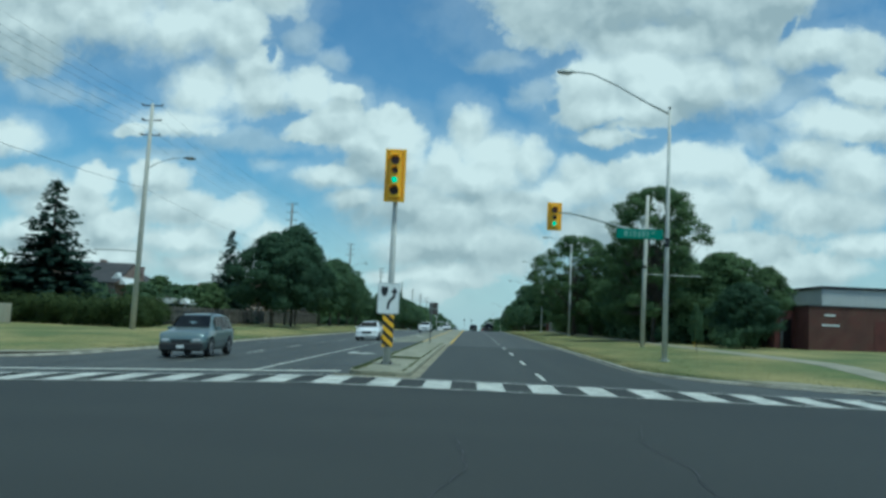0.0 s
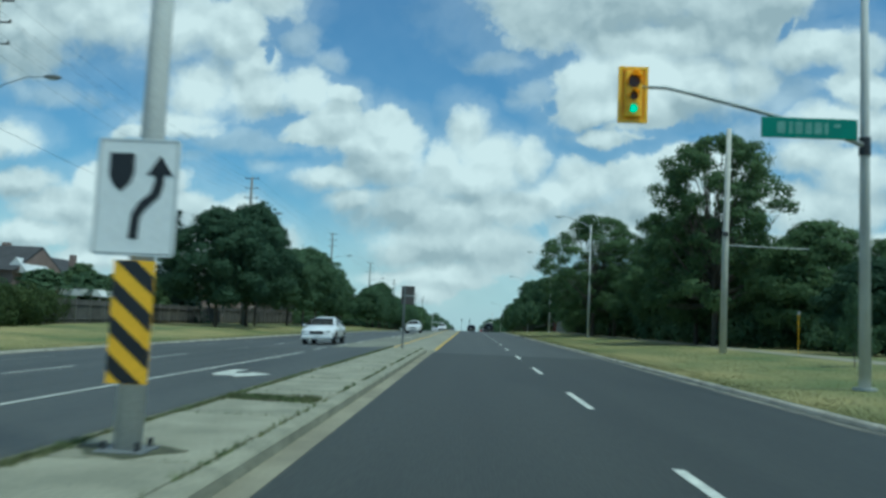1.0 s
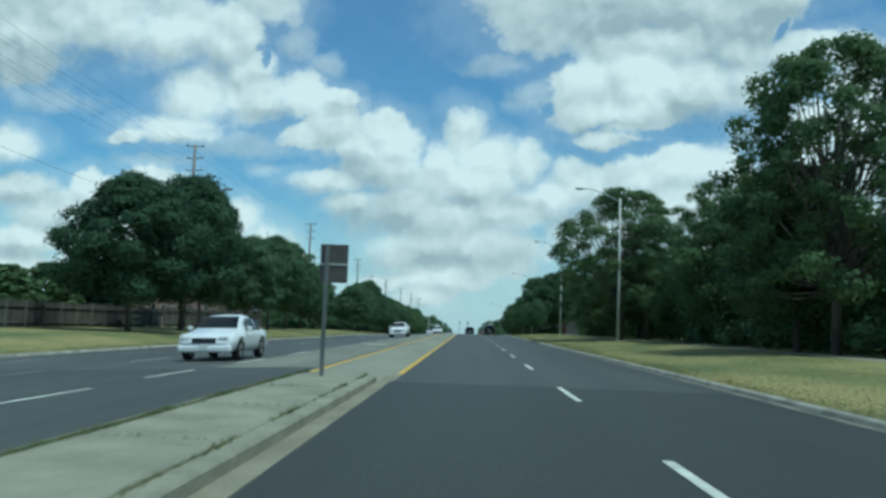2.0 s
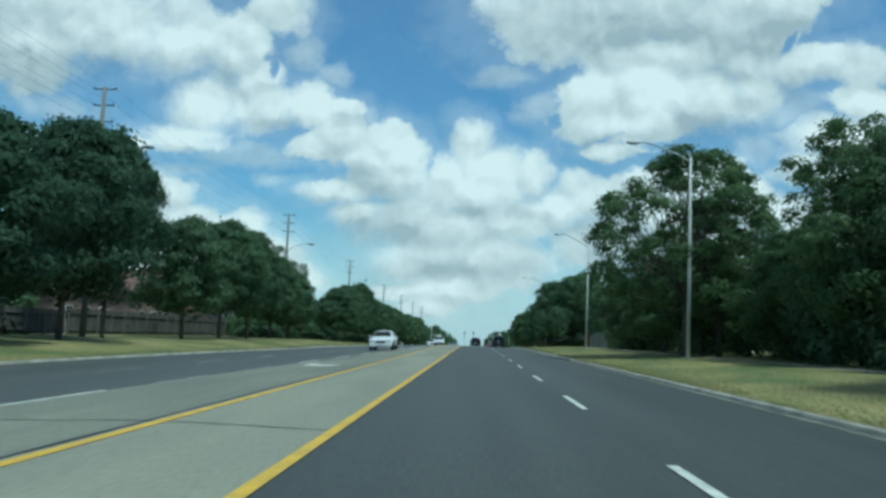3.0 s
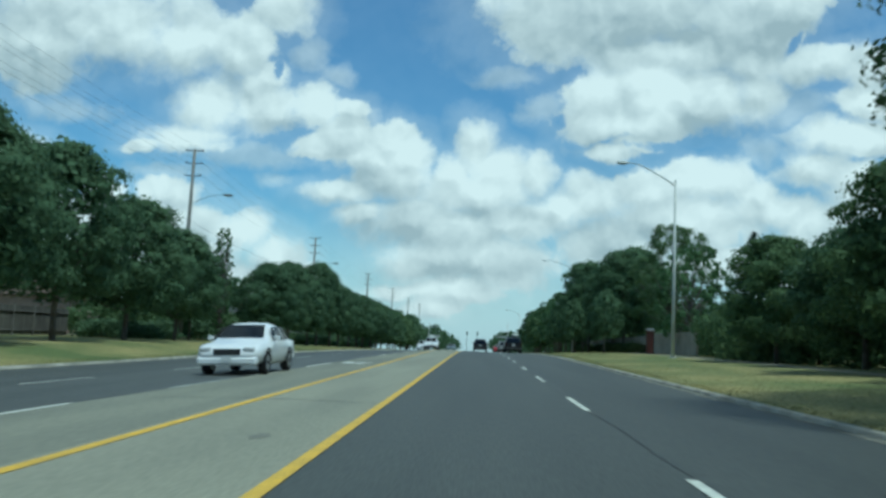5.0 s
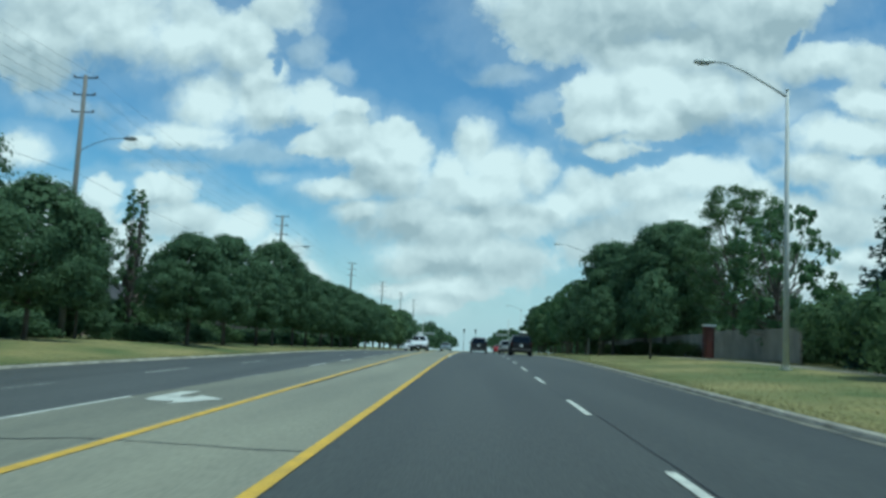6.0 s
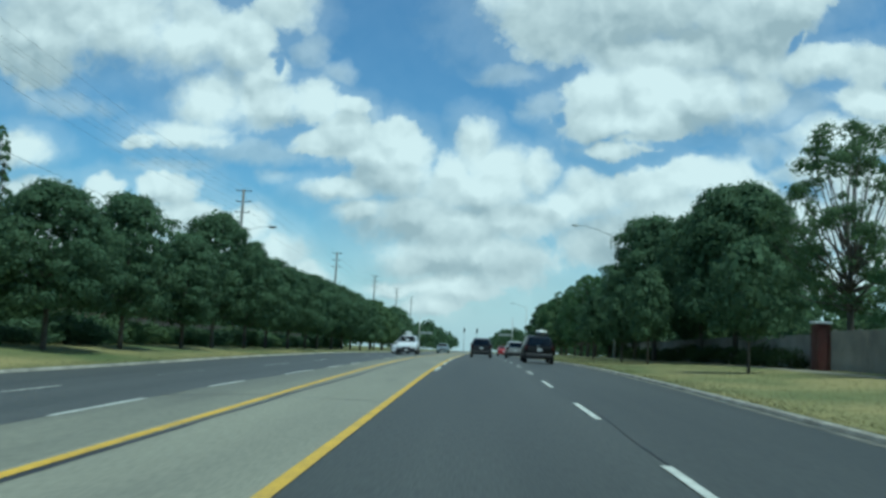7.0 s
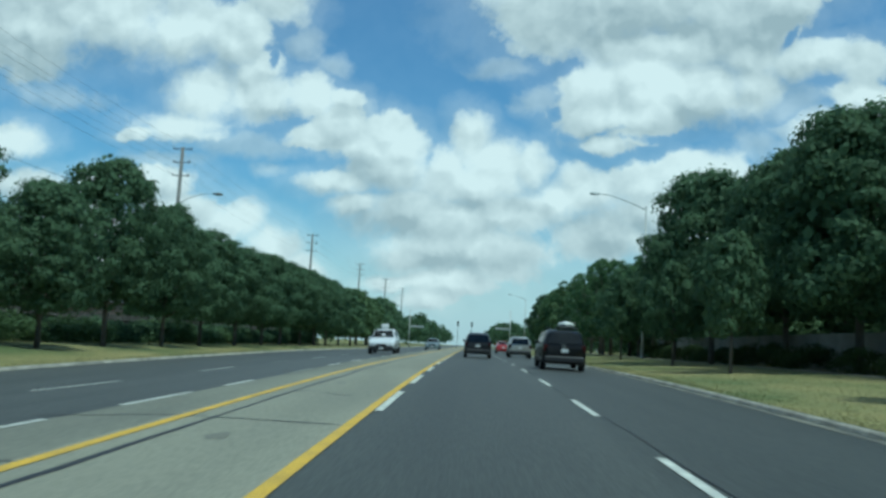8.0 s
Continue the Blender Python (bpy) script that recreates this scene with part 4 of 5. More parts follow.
for k in range(9):
    plant(hedges[k % 2], -27.4 - k * 1.75, 66.5 + 0.12 * k + random.uniform(-0.3, 0.3), random.uniform(0.92, 1.06), 0.8, group="hedge row")
for k in range(6):
    plant(hedges[k % 2], -27.4 - 0.6 * k, 68.5 + k * 2.2, random.uniform(0.92, 1.06), 0.8, group="hedge row")
for k in range(42):
    y = 146 + k * 2.9
    if y < 157:
        continue
    plant(random.choice(shrubs), (-26.6 if y < 170 else -22.6) + random.uniform(-0.6, 0.6), y, random.uniform(0.42, 0.62), random.uniform(0.8, 1.1))

for x, y in ((-28.5, 160), (-28.0, 165.5), (-28.2, 169.5), (-27.2, 174.5), (-26.2, 178.2), (-25.8, 181.8), (-25.7, 185.2)):
    plant(random.choice(shrubs), x, y, 1.05, 1.2)

# the wooded side
for src, x, y, h, ref, w in ((full, 15.9, 76, 13.4, 14, 0.94), (airy[1], 13.3, 112.7, 12.8, 14, 1.08), (airy[0], 16.2, 115.5, 10.2, 14, 0.8), (airy[0], 18.4, 178.5, 11.8, 14, 0.84),
                            (airy_far[0], 17.0, 166, 8.6, 10, 0.8), (airy_far[0], 16.0, 228, 8.2, 10, 0.85), (airy_far[0], 14.5, 246, 9.0, 10, 0.8), (airy[0], 18.0, 99, 11.4, 14, 0.8)):
    plant(src, x, y, h / ref, w, group="tall roadside trees")
for x, y, h, w in ((20.5, 71, 7.9, 0.85), (23.0, 80, 7.7, 0.85), (18.6, 87, 9.6, 0.95), (22.4, 66.5, 6.4, 0.55), (15.8, 80, 9.4, 0.9), (17.6, 95, 10.2, 0.9), (22.5, 93, 9.6, 1.0), (17.3, 105, 7.4, 0.85),
                   (20.5, 111, 7.2, 0.9), (23, 119, 8.6, 1.0), (19.5, 129, 7.8, 0.95), (16.6, 121, 8.6, 0.9), (15.6, 128.5, 8.2, 0.85), (17.0, 136, 6.6, 0.8), (15.8, 143.5, 7.0, 0.75), (21, 146, 7.2, 0.9),
                   (15.2, 186.5, 10.8, 1.08), (17.8, 193.5, 11.6, 1.1), (15.4, 194.8, 10.6, 0.95), (13.4, 200.5, 10.6, 1.0), (17.5, 205, 9.4, 0.9), (14.2, 212.5, 8.2, 0.8), (15.6, 221, 7.6, 0.8)):
    plant(random.choice(mid if y < 130 else (dense if y > 184 else dense + mid)), x, y, h / 10.3, w * 0.92, group="roadside woodland trees")
plant(spruces[0], 18.4, 155.5, 0.80)
plant(spruces[1], 21.5, 160, 0.72)
for x, y, s in ((16.6, 148.5, 1.1), (17.2, 152.5, 1.3), (17.6, 158.0, 1.25), (18.6, 162.5, 1.0), (18.5, 166.5, 0.9), (19.2, 173, 1.0)):
    plant(random.choice(shrubs), x, y, s, 1.1)
y = 232.0
while y < 336:
    plant(random.choice(dense_far + airy_far), 15.8 + random.uniform(-1, 1), y, random.uniform(0.78, 0.95), random.uniform(0.85, 1.0), group="roadside woodland trees")
    y += random.uniform(7, 9)
for k in range(30):
    y = 68 + k * 6.4
    if 156 < y < 178:
        continue
    plant(random.choice(shrubs), 19.5 + random.uniform(-1.3, 1.6), y, random.uniform(0.85, 1.35), random.uniform(1.0, 1.4))
for k in range(9):
    plant(random.choice(shrubs), 19.6 + random.uniform(-0.8, 0.8), 184 + k * 6.3, random.uniform(0.9, 1.3), random.uniform(1.0, 1.3))
for k in range(14):
    plant(random.choice(shrubs), 24 + random.uniform(-2, 2), 78 + k * 7.5, random.uniform(1.2, 1.8), 1.5)
for k in range(12):
    plant(hedges[k % 2], 15.2 + random.uniform(-0.3, 0.2), 178 + k * 4.1 + random.uniform(-0.9, 0.9), random.uniform(0.38, 0.56), random.uniform(0.45, 0.6), label="low dark hedge bush under the trees")
plant(deep[0], 19.0, 61.0, 0.46, 0.52, label="bushy dark tree beside the brick building")
plant(shrubs[0], 18.2, 60.0, 0.6, 0.6)
plant(young, 12.3, 48.2, 0.27, 0.10, label="small thin sapling on the lawn")
for x, y, s in ((10.7, 170.0, 0.40), (9.9, 185.5, 0.40), (10.2, 196, 0.38), (10.4, 212, 0.4)):
    plant(young, x, y, s * 1.35, s * 0.95, label="young slender tree on the grass verge")
retire(tall_maple, slim, *dense, *mid, *deep, full, *dense_far, *airy, *airy_far, young, *spruces, *shrubs, *hedges)


# far woods on both sides, where the road runs out of sight
def far_woods(name, x0, x1, y0, y1, n):
    rng = np.random.default_rng(7)
    lumps = [(rng.uniform(x0, x1), rng.uniform(y0, y1), rng.uniform(1.0, 7.0), rng.uniform(1.6, 2.6)) for _ in range(n)]
    lumps = [(a, b, c + grade(b) * 0.8, d) for a, b, c, d in lumps]
    c, nn, s = lumps_to_leaves(rng, lumps, 11, 0.6, 0.9)
    return tagged(new(name, leaf_mesh(name, c, nn, s, LEAF_DARK)), "distant dark green woods along the road", "woods", kind="stuff")


far_woods("far_woods", -34, -15, 400, 780, 420)
far_woods("far_woods", 10, 34, 398, 780, 560)
far_woods("far_woods", -70, -34, 210, 460, 420)
far_woods("far_woods", 26, 60, 190, 460, 520)


# ---- poles, signals and signs ----
def lamp_head(bm_at, direction, parent, label="grey cobra-head lamp", mat=GALV):
    """A flat tapering street-lamp head that points along direction (x only)."""
    x, y, z = bm_at
    s = direction
    bm = bmesh.new()
    rings = []
    for d, w, h0, h1 in ((-0.05, 0.05, -0.04, 0.05), (0.18, 0.12, -0.07, 0.09), (0.45, 0.17, -0.10, 0.10), (0.72, 0.13, -0.08, 0.07), (0.82, 0.05, -0.04, 0.03)):
        rings.append([bm.verts.new((x + s * d, y + a * w, z + b)) for a, b in ((-1, h0 * 0.3), (-0.7, h0), (0.7, h0), (1, h0 * 0.3), (0.6, h1), (-0.6, h1))])
    for a, b in zip(rings, rings[1:]):
        for k in range(6):
            bm.faces.new((a[k], a[(k + 1) % 6], b[(k + 1) % 6], b[k]))
    bm.faces.new(rings[0])
    bm.faces.new(rings[-1])
    bmesh.ops.recalc_face_normals(bm, faces=bm.faces)
    head = part("lamp_head", bm, mat, parent, label)
    part("lens", box(x + s * 0.2 - 0.0, x + s * 0.62, y - 0.10, y + 0.10, z - 0.125, z - 0.09) if s > 0 else box(x - 0.62, x - 0.2, y - 0.10, y + 0.10, z - 0.125, z - 0.09), CLEAR_LAMP, head)


def lamp_pole(x, y, h, reach=3.6, rise=1.0, label="tall pale concrete street lamp with a curved arm"):
    z = land_z(x, max(y, 40))
    p = thing("street_lamp", label, "street lamp", (x, y, z), "street lamps")
    part("pole", tube([(0, 0, -0.1), (0, 0, h * 0.5), (0, 0, h)], [0.13, 0.098, 0.064], 12), POLE_CONC, p, "", True)
    part("base_flange", tube([(0, 0, 0), (0, 0, 0.06)], 0.24, 12), GALV, p)
    part("cap", tube([(0, 0, h), (0, 0, h + 0.05)], [0.09, 0.06], 10), GALV, p)
    arm = [(0, 0, h - 0.30), (-reach * 0.25, 0, h + rise * 0.15), (-reach * 0.55, 0, h + rise * 0.62), (-reach * 0.82, 0, h + rise * 0.95), (-reach, 0, h + rise)]
    part("arm", tube(arm, [0.05, 0.045, 0.04, 0.035, 0.03], 8), GALV, p, "", True)
    lamp_head((-reach, 0, h + rise), -1, p)
    return p


def signal_head(parent, x, y, z0, z1, sizes, lit, half=0.33):
    """A yellow signal with a backplate that faces the oncoming driver (towards -y); sizes: lens radii from the top down."""
    head = part("signal_head", box(x - 0.19, x + 0.19, y - 0.10, y + 0.16, z0 + 0.12, z1 - 0.12, bevel=0.02), SIGNAL_Y, parent, "yellow traffic signal housing")
    bp = bmesh.new()
    box(x - half, x + half, y + 0.02, y + 0.05, z0, z1, bp, 0.01)
    for a, b, c, d in ((x - half, x + half, z0, z0 + 0.07), (x - half, x + half, z1 - 0.07, z1), (x - half, x - half + 0.07, z0 + 0.07, z1 - 0.07), (x + half - 0.07, x + half, z0 + 0.07, z1 - 0.07)):
        box(a, b, y - 0.03, y + 0.02, c, d, bp)
    part("backplate", bp, SIGNAL_Y, head)
    gap = (z1 - z0 - 0.24 - sum(sizes) * 2) / (len(sizes) + 1)
    z = z1 - 0.12
    for k, r in enumerate(sizes):
        z -= gap + r
        mat = LENS_GREEN if k == lit else (LENS_OFF if k == 0 else (LENS_AMBER if k == 1 else SIGN_K))
        part("lens", disc(x, z, r * 0.93, y - 0.135, y - 0.10), mat, head, "glowing green lens" if k == lit else "unlit dark lens")
        v = bmesh.new()
        rim = []
        n = 14
        for i in range(n + 1):
            a = radians(-25 + 230 * i / n)
            rim.append((x + r * math.cos(a), z + r * math.sin(a)))
        for i in range(n):
            (xa, za), (xb, zb) = rim[i], rim[i + 1]
            dep = 0.26 if za > z else 0.16
            va = [v.verts.new(q) for q in ((xa, y - 0.10, za), (xb, y - 0.10, zb), (xb, y - 0.10 - dep, zb), (xa, y - 0.10 - dep, za))]
            v.faces.new(va)
        bmesh.ops.solidify(v, geom=v.faces[:], thickness=0.012)
        part("visor", v, SIGNAL_Y, head)
        z -= r
    return head


# median signal with its signs
mx, my = -2.78, 27.8
msig = thing("median_traffic_signal", "grey steel pole with yellow signal, arrow sign and striped marker", "traffic signal", (mx, my, 0.15))
part("pole", tube([(0, 0, 0), (0.02, 0, 3.0), (0.03, 0, 6.75)], [0.115, 0.095, 0.07], 14), POLE_CONC, msig, "", True)
part("base_plate", box(-0.20, 0.20, -0.20, 0.20, 0.0, 0.04, bevel=0.01), ARM_GREY, msig)
for a in (45, 135, 225, 315):
    bx, by = 0.26 * math.cos(radians(a)), 0.26 * math.sin(radians(a))
    part("bolt", tube([(bx * 0.75, by * 0.75, 0.03), (bx * 0.75, by * 0.75, 0.11)], 0.022, 6), DARK_METAL, msig)
part("leaf_litter", plate([(0.42 * math.cos(a) * (1 + 0.25 * math.sin(3 * a)), 0.34 * math.sin(a) * (1 + 0.2 * math.cos(5 * a))) for a in frange(0, 6.0, 18)], -0.02, 0.022, 0.01), SOIL, msig, "dark leaf litter round the base")
signal_head(msig, 0.0, -0.26, 5.14, 6.83, (0.15, 0.10, 0.10, 0.15), 2)
for zb in (5.4, 6.3):
    part("signal_bracket", box(-0.04, 0.08, -0.16, 0.0, zb, zb + 0.06), DARK_METAL, msig)
sign = part("arrow_sign", prism(rounded(-0.375, 0.315, 1.60, 2.575, 0.04, 0.04), -0.130, -0.122), SIGN_W, msig, "white sign with a black shield and curved arrow")
bord = bmesh.new()
for a, b, c, d in ((-0.36, 0.30, 1.615, 1.627), (-0.36, 0.30, 2.548, 2.560), (-0.36, -0.348, 1.615, 2.56), (0.288, 0.30, 1.615, 2.56)):
    box(a, b, -0.1325, -0.130, c, d, bord)
part("sign_border", bord, GALV, sign)
part("shield_symbol", prism([(-0.27, 2.45), (-0.06, 2.45), (-0.06, 2.28), (-0.09, 2.20), (-0.165, 2.13), (-0.24, 2.20), (-0.27, 2.28)], -0.134, -0.130), SIGN_K, sign)
arrow_l = [(-0.075, 1.74), (-0.06, 1.95), (0.0, 2.05), (0.09, 2.13), (0.115, 2.22), (0.115, 2.27), (0.045, 2.27)]
arrow_r = [(0.155, 2.44), (0.265, 2.27), (0.195, 2.27), (0.195, 2.20), (0.165, 2.09), (0.06, 1.99), (0.015, 1.92), (0.005, 1.74)]
part("arrow_symbol", prism(arrow_l + arrow_r, -0.134, -0.130), SIGN_K, sign)
marker = part("object_marker", box(-0.17, 0.17, -0.130, -0.118, 0.565, 1.565), SIGN_Y, msig, "yellow and black diagonally striped marker board")


def clip_band(poly, level, keep_above):
    """Cut a flat outline at a height."""
    out = []
    for (xa, za), (xb, zb) in zip(poly, poly[1:] + poly[:1]):
        ina, inb = (za >= level) == keep_above, (zb >= level) == keep_above
        if ina:
            out.append((xa, za))
        if ina != inb:
            k = (level - za) / (zb - za)
            out.append((xa + (xb - xa) * k, level))
    return out


for k in range(5):
    z = 0.565 + 0.11 + 0.30 * k
    bar = [(-0.168, z), (0.168, z - 0.29), (0.168, z - 0.145), (-0.168, z + 0.145)]
    bar = clip_band(clip_band(bar, 0.568, True), 1.562, False)
    if len(bar) > 2:
        part("black_stripe", prism(bar, -0.1335, -0.130), SIGN_K, marker)
for zb in (1.0, 1.9, 2.3):
    part("sign_clamp", tube([(0.0, 0, zb), (0.0, 0, zb + 0.04)], 0.125, 12), GALV, msig)

# second sign on the island, seen from behind
bsign = thing("island_sign", "dark back of a road sign on a thin steel post", "road sign", (-2.80, 55.9, 0.15))
part("post", box(-0.04, 0.04, -0.03, 0.03, 0, 2.62, bevel=0.008), ARM_GREY, bsign)
part("sign_plate", box(-0.14, 0.42, 0.035, 0.05, 1.85, 2.62, bevel=0.006), SIGN_BACK, bsign)
part("rear_stiffener", box(-0.12, 0.40, 0.02, 0.035, 2.2, 2.24), GALV, bsign)

# corner lamp with signal arm and street sign
corner = lamp_pole(8.56, 39.45, 11.6, 4.4, 1.55, "tall grey street lamp that also carries a traffic signal arm")
corner.name = "corner_lamp_and_signal"
part("signal_arm", tube([(0, -0.05, 5.35), (-1.0, -0.05, 5.72), (-2.6, -0.05, 6.12), (-3.8, -0.05, 6.40), (-4.4, -0.05, 6.52), (-5.0, -0.05, 6.52)], [0.06, 0.055, 0.05, 0.045, 0.04, 0.038], 8), GALV, corner, "curved steel mast arm", True)
part("arm_collar", tube([(0, 0, 5.15), (0, 0, 5.55)], 0.125, 12), DARK_METAL, corner)
signal_head(corner, -5.14, -0.05, 5.70, 6.98, (0.15, 0.10, 0.10), 2)
nsign = part("street_name_sign", box(-2.32, -0.22, -0.16, -0.12, 5.46, 5.92, bevel=0.012), SIGN_G, corner, "green street name sign with pale lettering")
for bx0, bx1 in ((-1.98, -1.80), (-1.72, -1.64), (-1.58, -1.42), (-1.36, -1.22), (-1.16, -1.00), (-0.94, -0.86)):
    part("lettering_bar", box(bx0, bx1, -0.164, -0.16, 5.56, 5.82), SIGN_FAINT, nsign)
part("lettering_bar", box(-0.74, -0.60, -0.164, -0.16, 5.72, 5.80), SIGN_FAINT, nsign)

lamp_pole(12.15, 107.4, 11.6, 2.9, 0.75)
lamp_pole(12.4, 152.3, 11.4, 3.0, 1.1)
lamp_pole(13.9, 222, 12.5, 3.9, 0.9)
lamp_pole(12.0, 345, 11.5, 3.3, 0.9)

# wooden pole by the woods, with its cross wire
wp = thing("wooden_pole", "weathered grey wooden utility pole by the woods", "utility pole", (11.85, 60.6, land_z(11.85, 60.6)))
part("pole", tube([(0, 0, -0.2), (0.04, 0, 5), (0.16, 0, 10.7)], [0.17, 0.15, 0.11], 10), WOOD_POLE, wp, "", True)
part("bracket", box(-0.12, 0.12, -0.2, -0.1, 5.5, 5.7), DARK_METAL, wp)
part("side_arm", tube([(0.05, 0, 5.1), (2.0, 0.3, 5.1), (4.2, 0.6, 5.12)], 0.026, 6), GALV, wp, "pale horizontal steel arm")


def power_pole(x, y, h, lamp=False, tilt=0.0):
    z = land_z(x, y)
    p = thing("power_pole", "tall weathered wooden power pole with insulator arms", "utility pole", (x, y, z), "power poles")
    # poles beyond y 100 take the silhouette colour, nearer ones the plain wood
    part("pole", tube([(0, 0, -0.2), (tilt * 0.5, 0, h * 0.5), (tilt, 0, h)], [0.21, 0.17, 0.12], 10), POLE_BACKLIT if y > 100 else WOOD_POLE, p, "", True)
    for k, (zz, w) in enumerate(((h - 0.15, 0.72), (h - 1.25, 0.66), (h - 2.35, 0.66))):
        c = part("crossarm", box(tilt - w, tilt + w, -0.04, 0.04, zz - 0.035, zz + 0.035), DARK_METAL, p)
        for s in (-1, 1):
            part("insulator", tube([(tilt + s * w, 0, zz - 0.02), (tilt + s * w, 0, zz + 0.06), (tilt + s * w, 0, zz + 0.16)], [0.05, 0.075, 0.03], 8), SIGN_BACK, c)
    if lamp:
        za = h * 0.70
        part("lamp_arm", tube([(0, 0, za), (0.9, 0, za + 0.55), (2.0, 0, za + 0.95), (2.9, 0, za + 1.0)], [0.03, 0.025, 0.02, 0.018], 7), ARM_GREY, p, "", True)
        lamp_head((2.9, 0, za + 1.0), 1, p, "dull grey cobra-head lamp", ARM_GREY)
    return p


POLES = [(-24.3, 8.0, 16.6), (-24.4, 60.6, 16.5), (-25.1, 112.5, 16.5), (-25.2, 168.4, 16.4), (-24.4, 219, 14.9), (-23.0, 268, 13.4), (-23, 318, 13.2), (-23, 368, 13.2), (-23, 420, 13.2)]
for i, (x, y, h) in enumerate(POLES):
    pp = power_pole(x, y, h - grade(y), y < 230, 0.25 if i == 1 else 0.1)
    if i == 1:
        part("side_arm", tube([(0, 0, 5.6), (-1.8, 0.1, 5.66), (-3.4, 0.2, 5.62)], 0.03, 6), ARM_GREY, pp, "thin horizontal steel arm")


def wire(name, a, b, sag, label="black overhead power line between poles", r=0.006):
    pts = []
    for k in range(13):
        f = k / 12
        p = Vector(a).lerp(Vector(b), f)
        p.z -= sag * 4 * f * (1 - f)
        pts.append(p)
    return tagged(new(name, mesh_of(name, tube(pts, r, 4, cap=False), DARK_METAL)), label, "power line", "power lines")


for (xa, ya, ha), (xb, yb, hb) in zip(POLES, POLES[1:]):
    za, zb = land_z(xa, ya), land_z(xb, yb)
    for d in (0.15, 1.25, 2.35):
        for s in (-0.66, 0.66):
            wire("power_line", (xa + s, ya, za + ha - grade(ya) - d + 0.15), (xb + s, yb, zb + hb - grade(yb) - d + 0.15), 0.7)
    wire("power_line", (xa + 0.1, ya, za + ha * 0.62 - grade(ya)), (xb + 0.1, yb, zb + hb * 0.62 - grade(yb)), 0.6, "thick black communication cable between poles", 0.010)

# thin yellow marker post on the lawn
post = thing("marker_post", "thin yellow marker post standing in the lawn", "marker post", (15.8, 61.8, land_z(15.8, 61.8)))
part("post", tube([(0, 0, -0.1), (0, 0, 1.9)], 0.020, 8), SIGN_Y, post)
part("cap", tube([(0, 0, 1.9), (0, 0, 2.02)], [0.042, 0.036], 8), TRIM_W, post)


# ---- fences ----
def board_fence(name, x, y0, y1, h, mat, label, each, cat="fence", post_mat=None):
    """Upright boards on rails between posts, along y."""
    f = thing(name, label, cat, (x, y0, 0))
    n = int((y1 - y0) / 0.155)
    join = bmesh.new() if not each else None
    one = mesh_of("board", box(-0.012, 0.012, 0, 0.14, 0, h, bevel=0.004), mat) if each else None
    for k in range(n):
        y = k * 0.155
        z = land_z(x, y0 + y) + 0.05 + random.uniform(-0.015, 0.015)
        if each:
            b = new("board", one)
            b.parent = f
            b.location = (random.uniform(-0.004, 0.004), y, z)
        else:
            box(-0.012, 0.012, y, y + 0.14, z, z + h, join)
    if not each:
        tagged(part("fencing", join, mat, f), kind="stuff")
    for k in range(int((y1 - y0) / 2.4) + 1):
        z = land_z(x, y0 + k * 2.4)
        part("post", box(0.015, 0.115, k * 2.4, k * 2.4 + 0.1, z - 0.1, z + h + 0.12), post_mat or mat, f)
    for zr in (0.35, h - 0.3):
        za, zb = land_z(x, y0), land_z(x, y1)
        part("rail", tube([(0.06, 0, za + zr), (0.06, y1 - y0, zb + zr)], 0.04, 4), mat, f)
    return f


board_fence("board_fence", -29.0, 76.5, 118, 1.72, FENCE_WOOD, "weathered grey wooden board fence behind the trees", False, post_mat=FENCE_POST)
board_fence("board_fence", -29.0, 118.2, 156.5, 1.85, FENCE_WOOD, "weathered grey wooden board fence behind the trees", False, post_mat=FENCE_POST)
board_fence("board_fence", -25.5, 196, 262, 1.75, FENCE_WOOD, "weathered grey wooden board fence behind the trees", False)
board_fence("board_fence", 15.9, 160.1, 174.9, 1.75, FENCE_PALE, "pale weathered wooden board fence beside the verge", True)
# pale boards here brighten the dark strip under the crowns by colour
board_fence("board_fence", 15.9, 176.3, 226, 1.6, FENCE_PALE, "wooden board fence, coloured pale to lift the shade of the trees", False)
pier = thing("brick_pier", "red brick gate pier with a pale stone cap", "pier", (15.75, 175.6, land_z(15.75, 175)))
course = mesh_of("brick", box(-0.105, 0.105, -0.05, 0.05, -0.032, 0.032, bevel=0.004), BRICK)
core = part("core", box(-0.29, 0.29, -0.29, 0.29, -0.1, 2.12), CONCRETE, pier)
for row in range(28):
    zc = 0.035 + row * 0.075
    for side in range(4):
        turn = Matrix.Rotation(side * math.pi / 2, 4, "Z")
        for k in range(3):
            b = new("brick", course)
            b.parent = pier
            off_x = -0.22 + k * 0.22 + (0.055 if row % 2 else -0.055) * (1 if side % 2 else -1)
            b.matrix_basis = turn @ Matrix.Translation((off_x, -0.26, zc))
part("cap", box(-0.39, 0.39, -0.39, 0.39, 2.12, 2.24, bevel=0.04), TRIM_W, pier, "pale stone cap")


# ---- buildings ----
def window(parent, x, y, z0, z1, w, face=-1):
    fr = bmesh.new()
    box(x - w / 2, x + w / 2, y + face * 0.05, y, z0, z1, fr)
    f = part("window", fr, TRIM_W, parent)
    part("pane", box(x - w / 2 + 0.07, x + w / 2 - 0.07, y + face * 0.056, y + face * 0.05, z0 + 0.07, z1 - 0.07), GLASS_CAR, f)


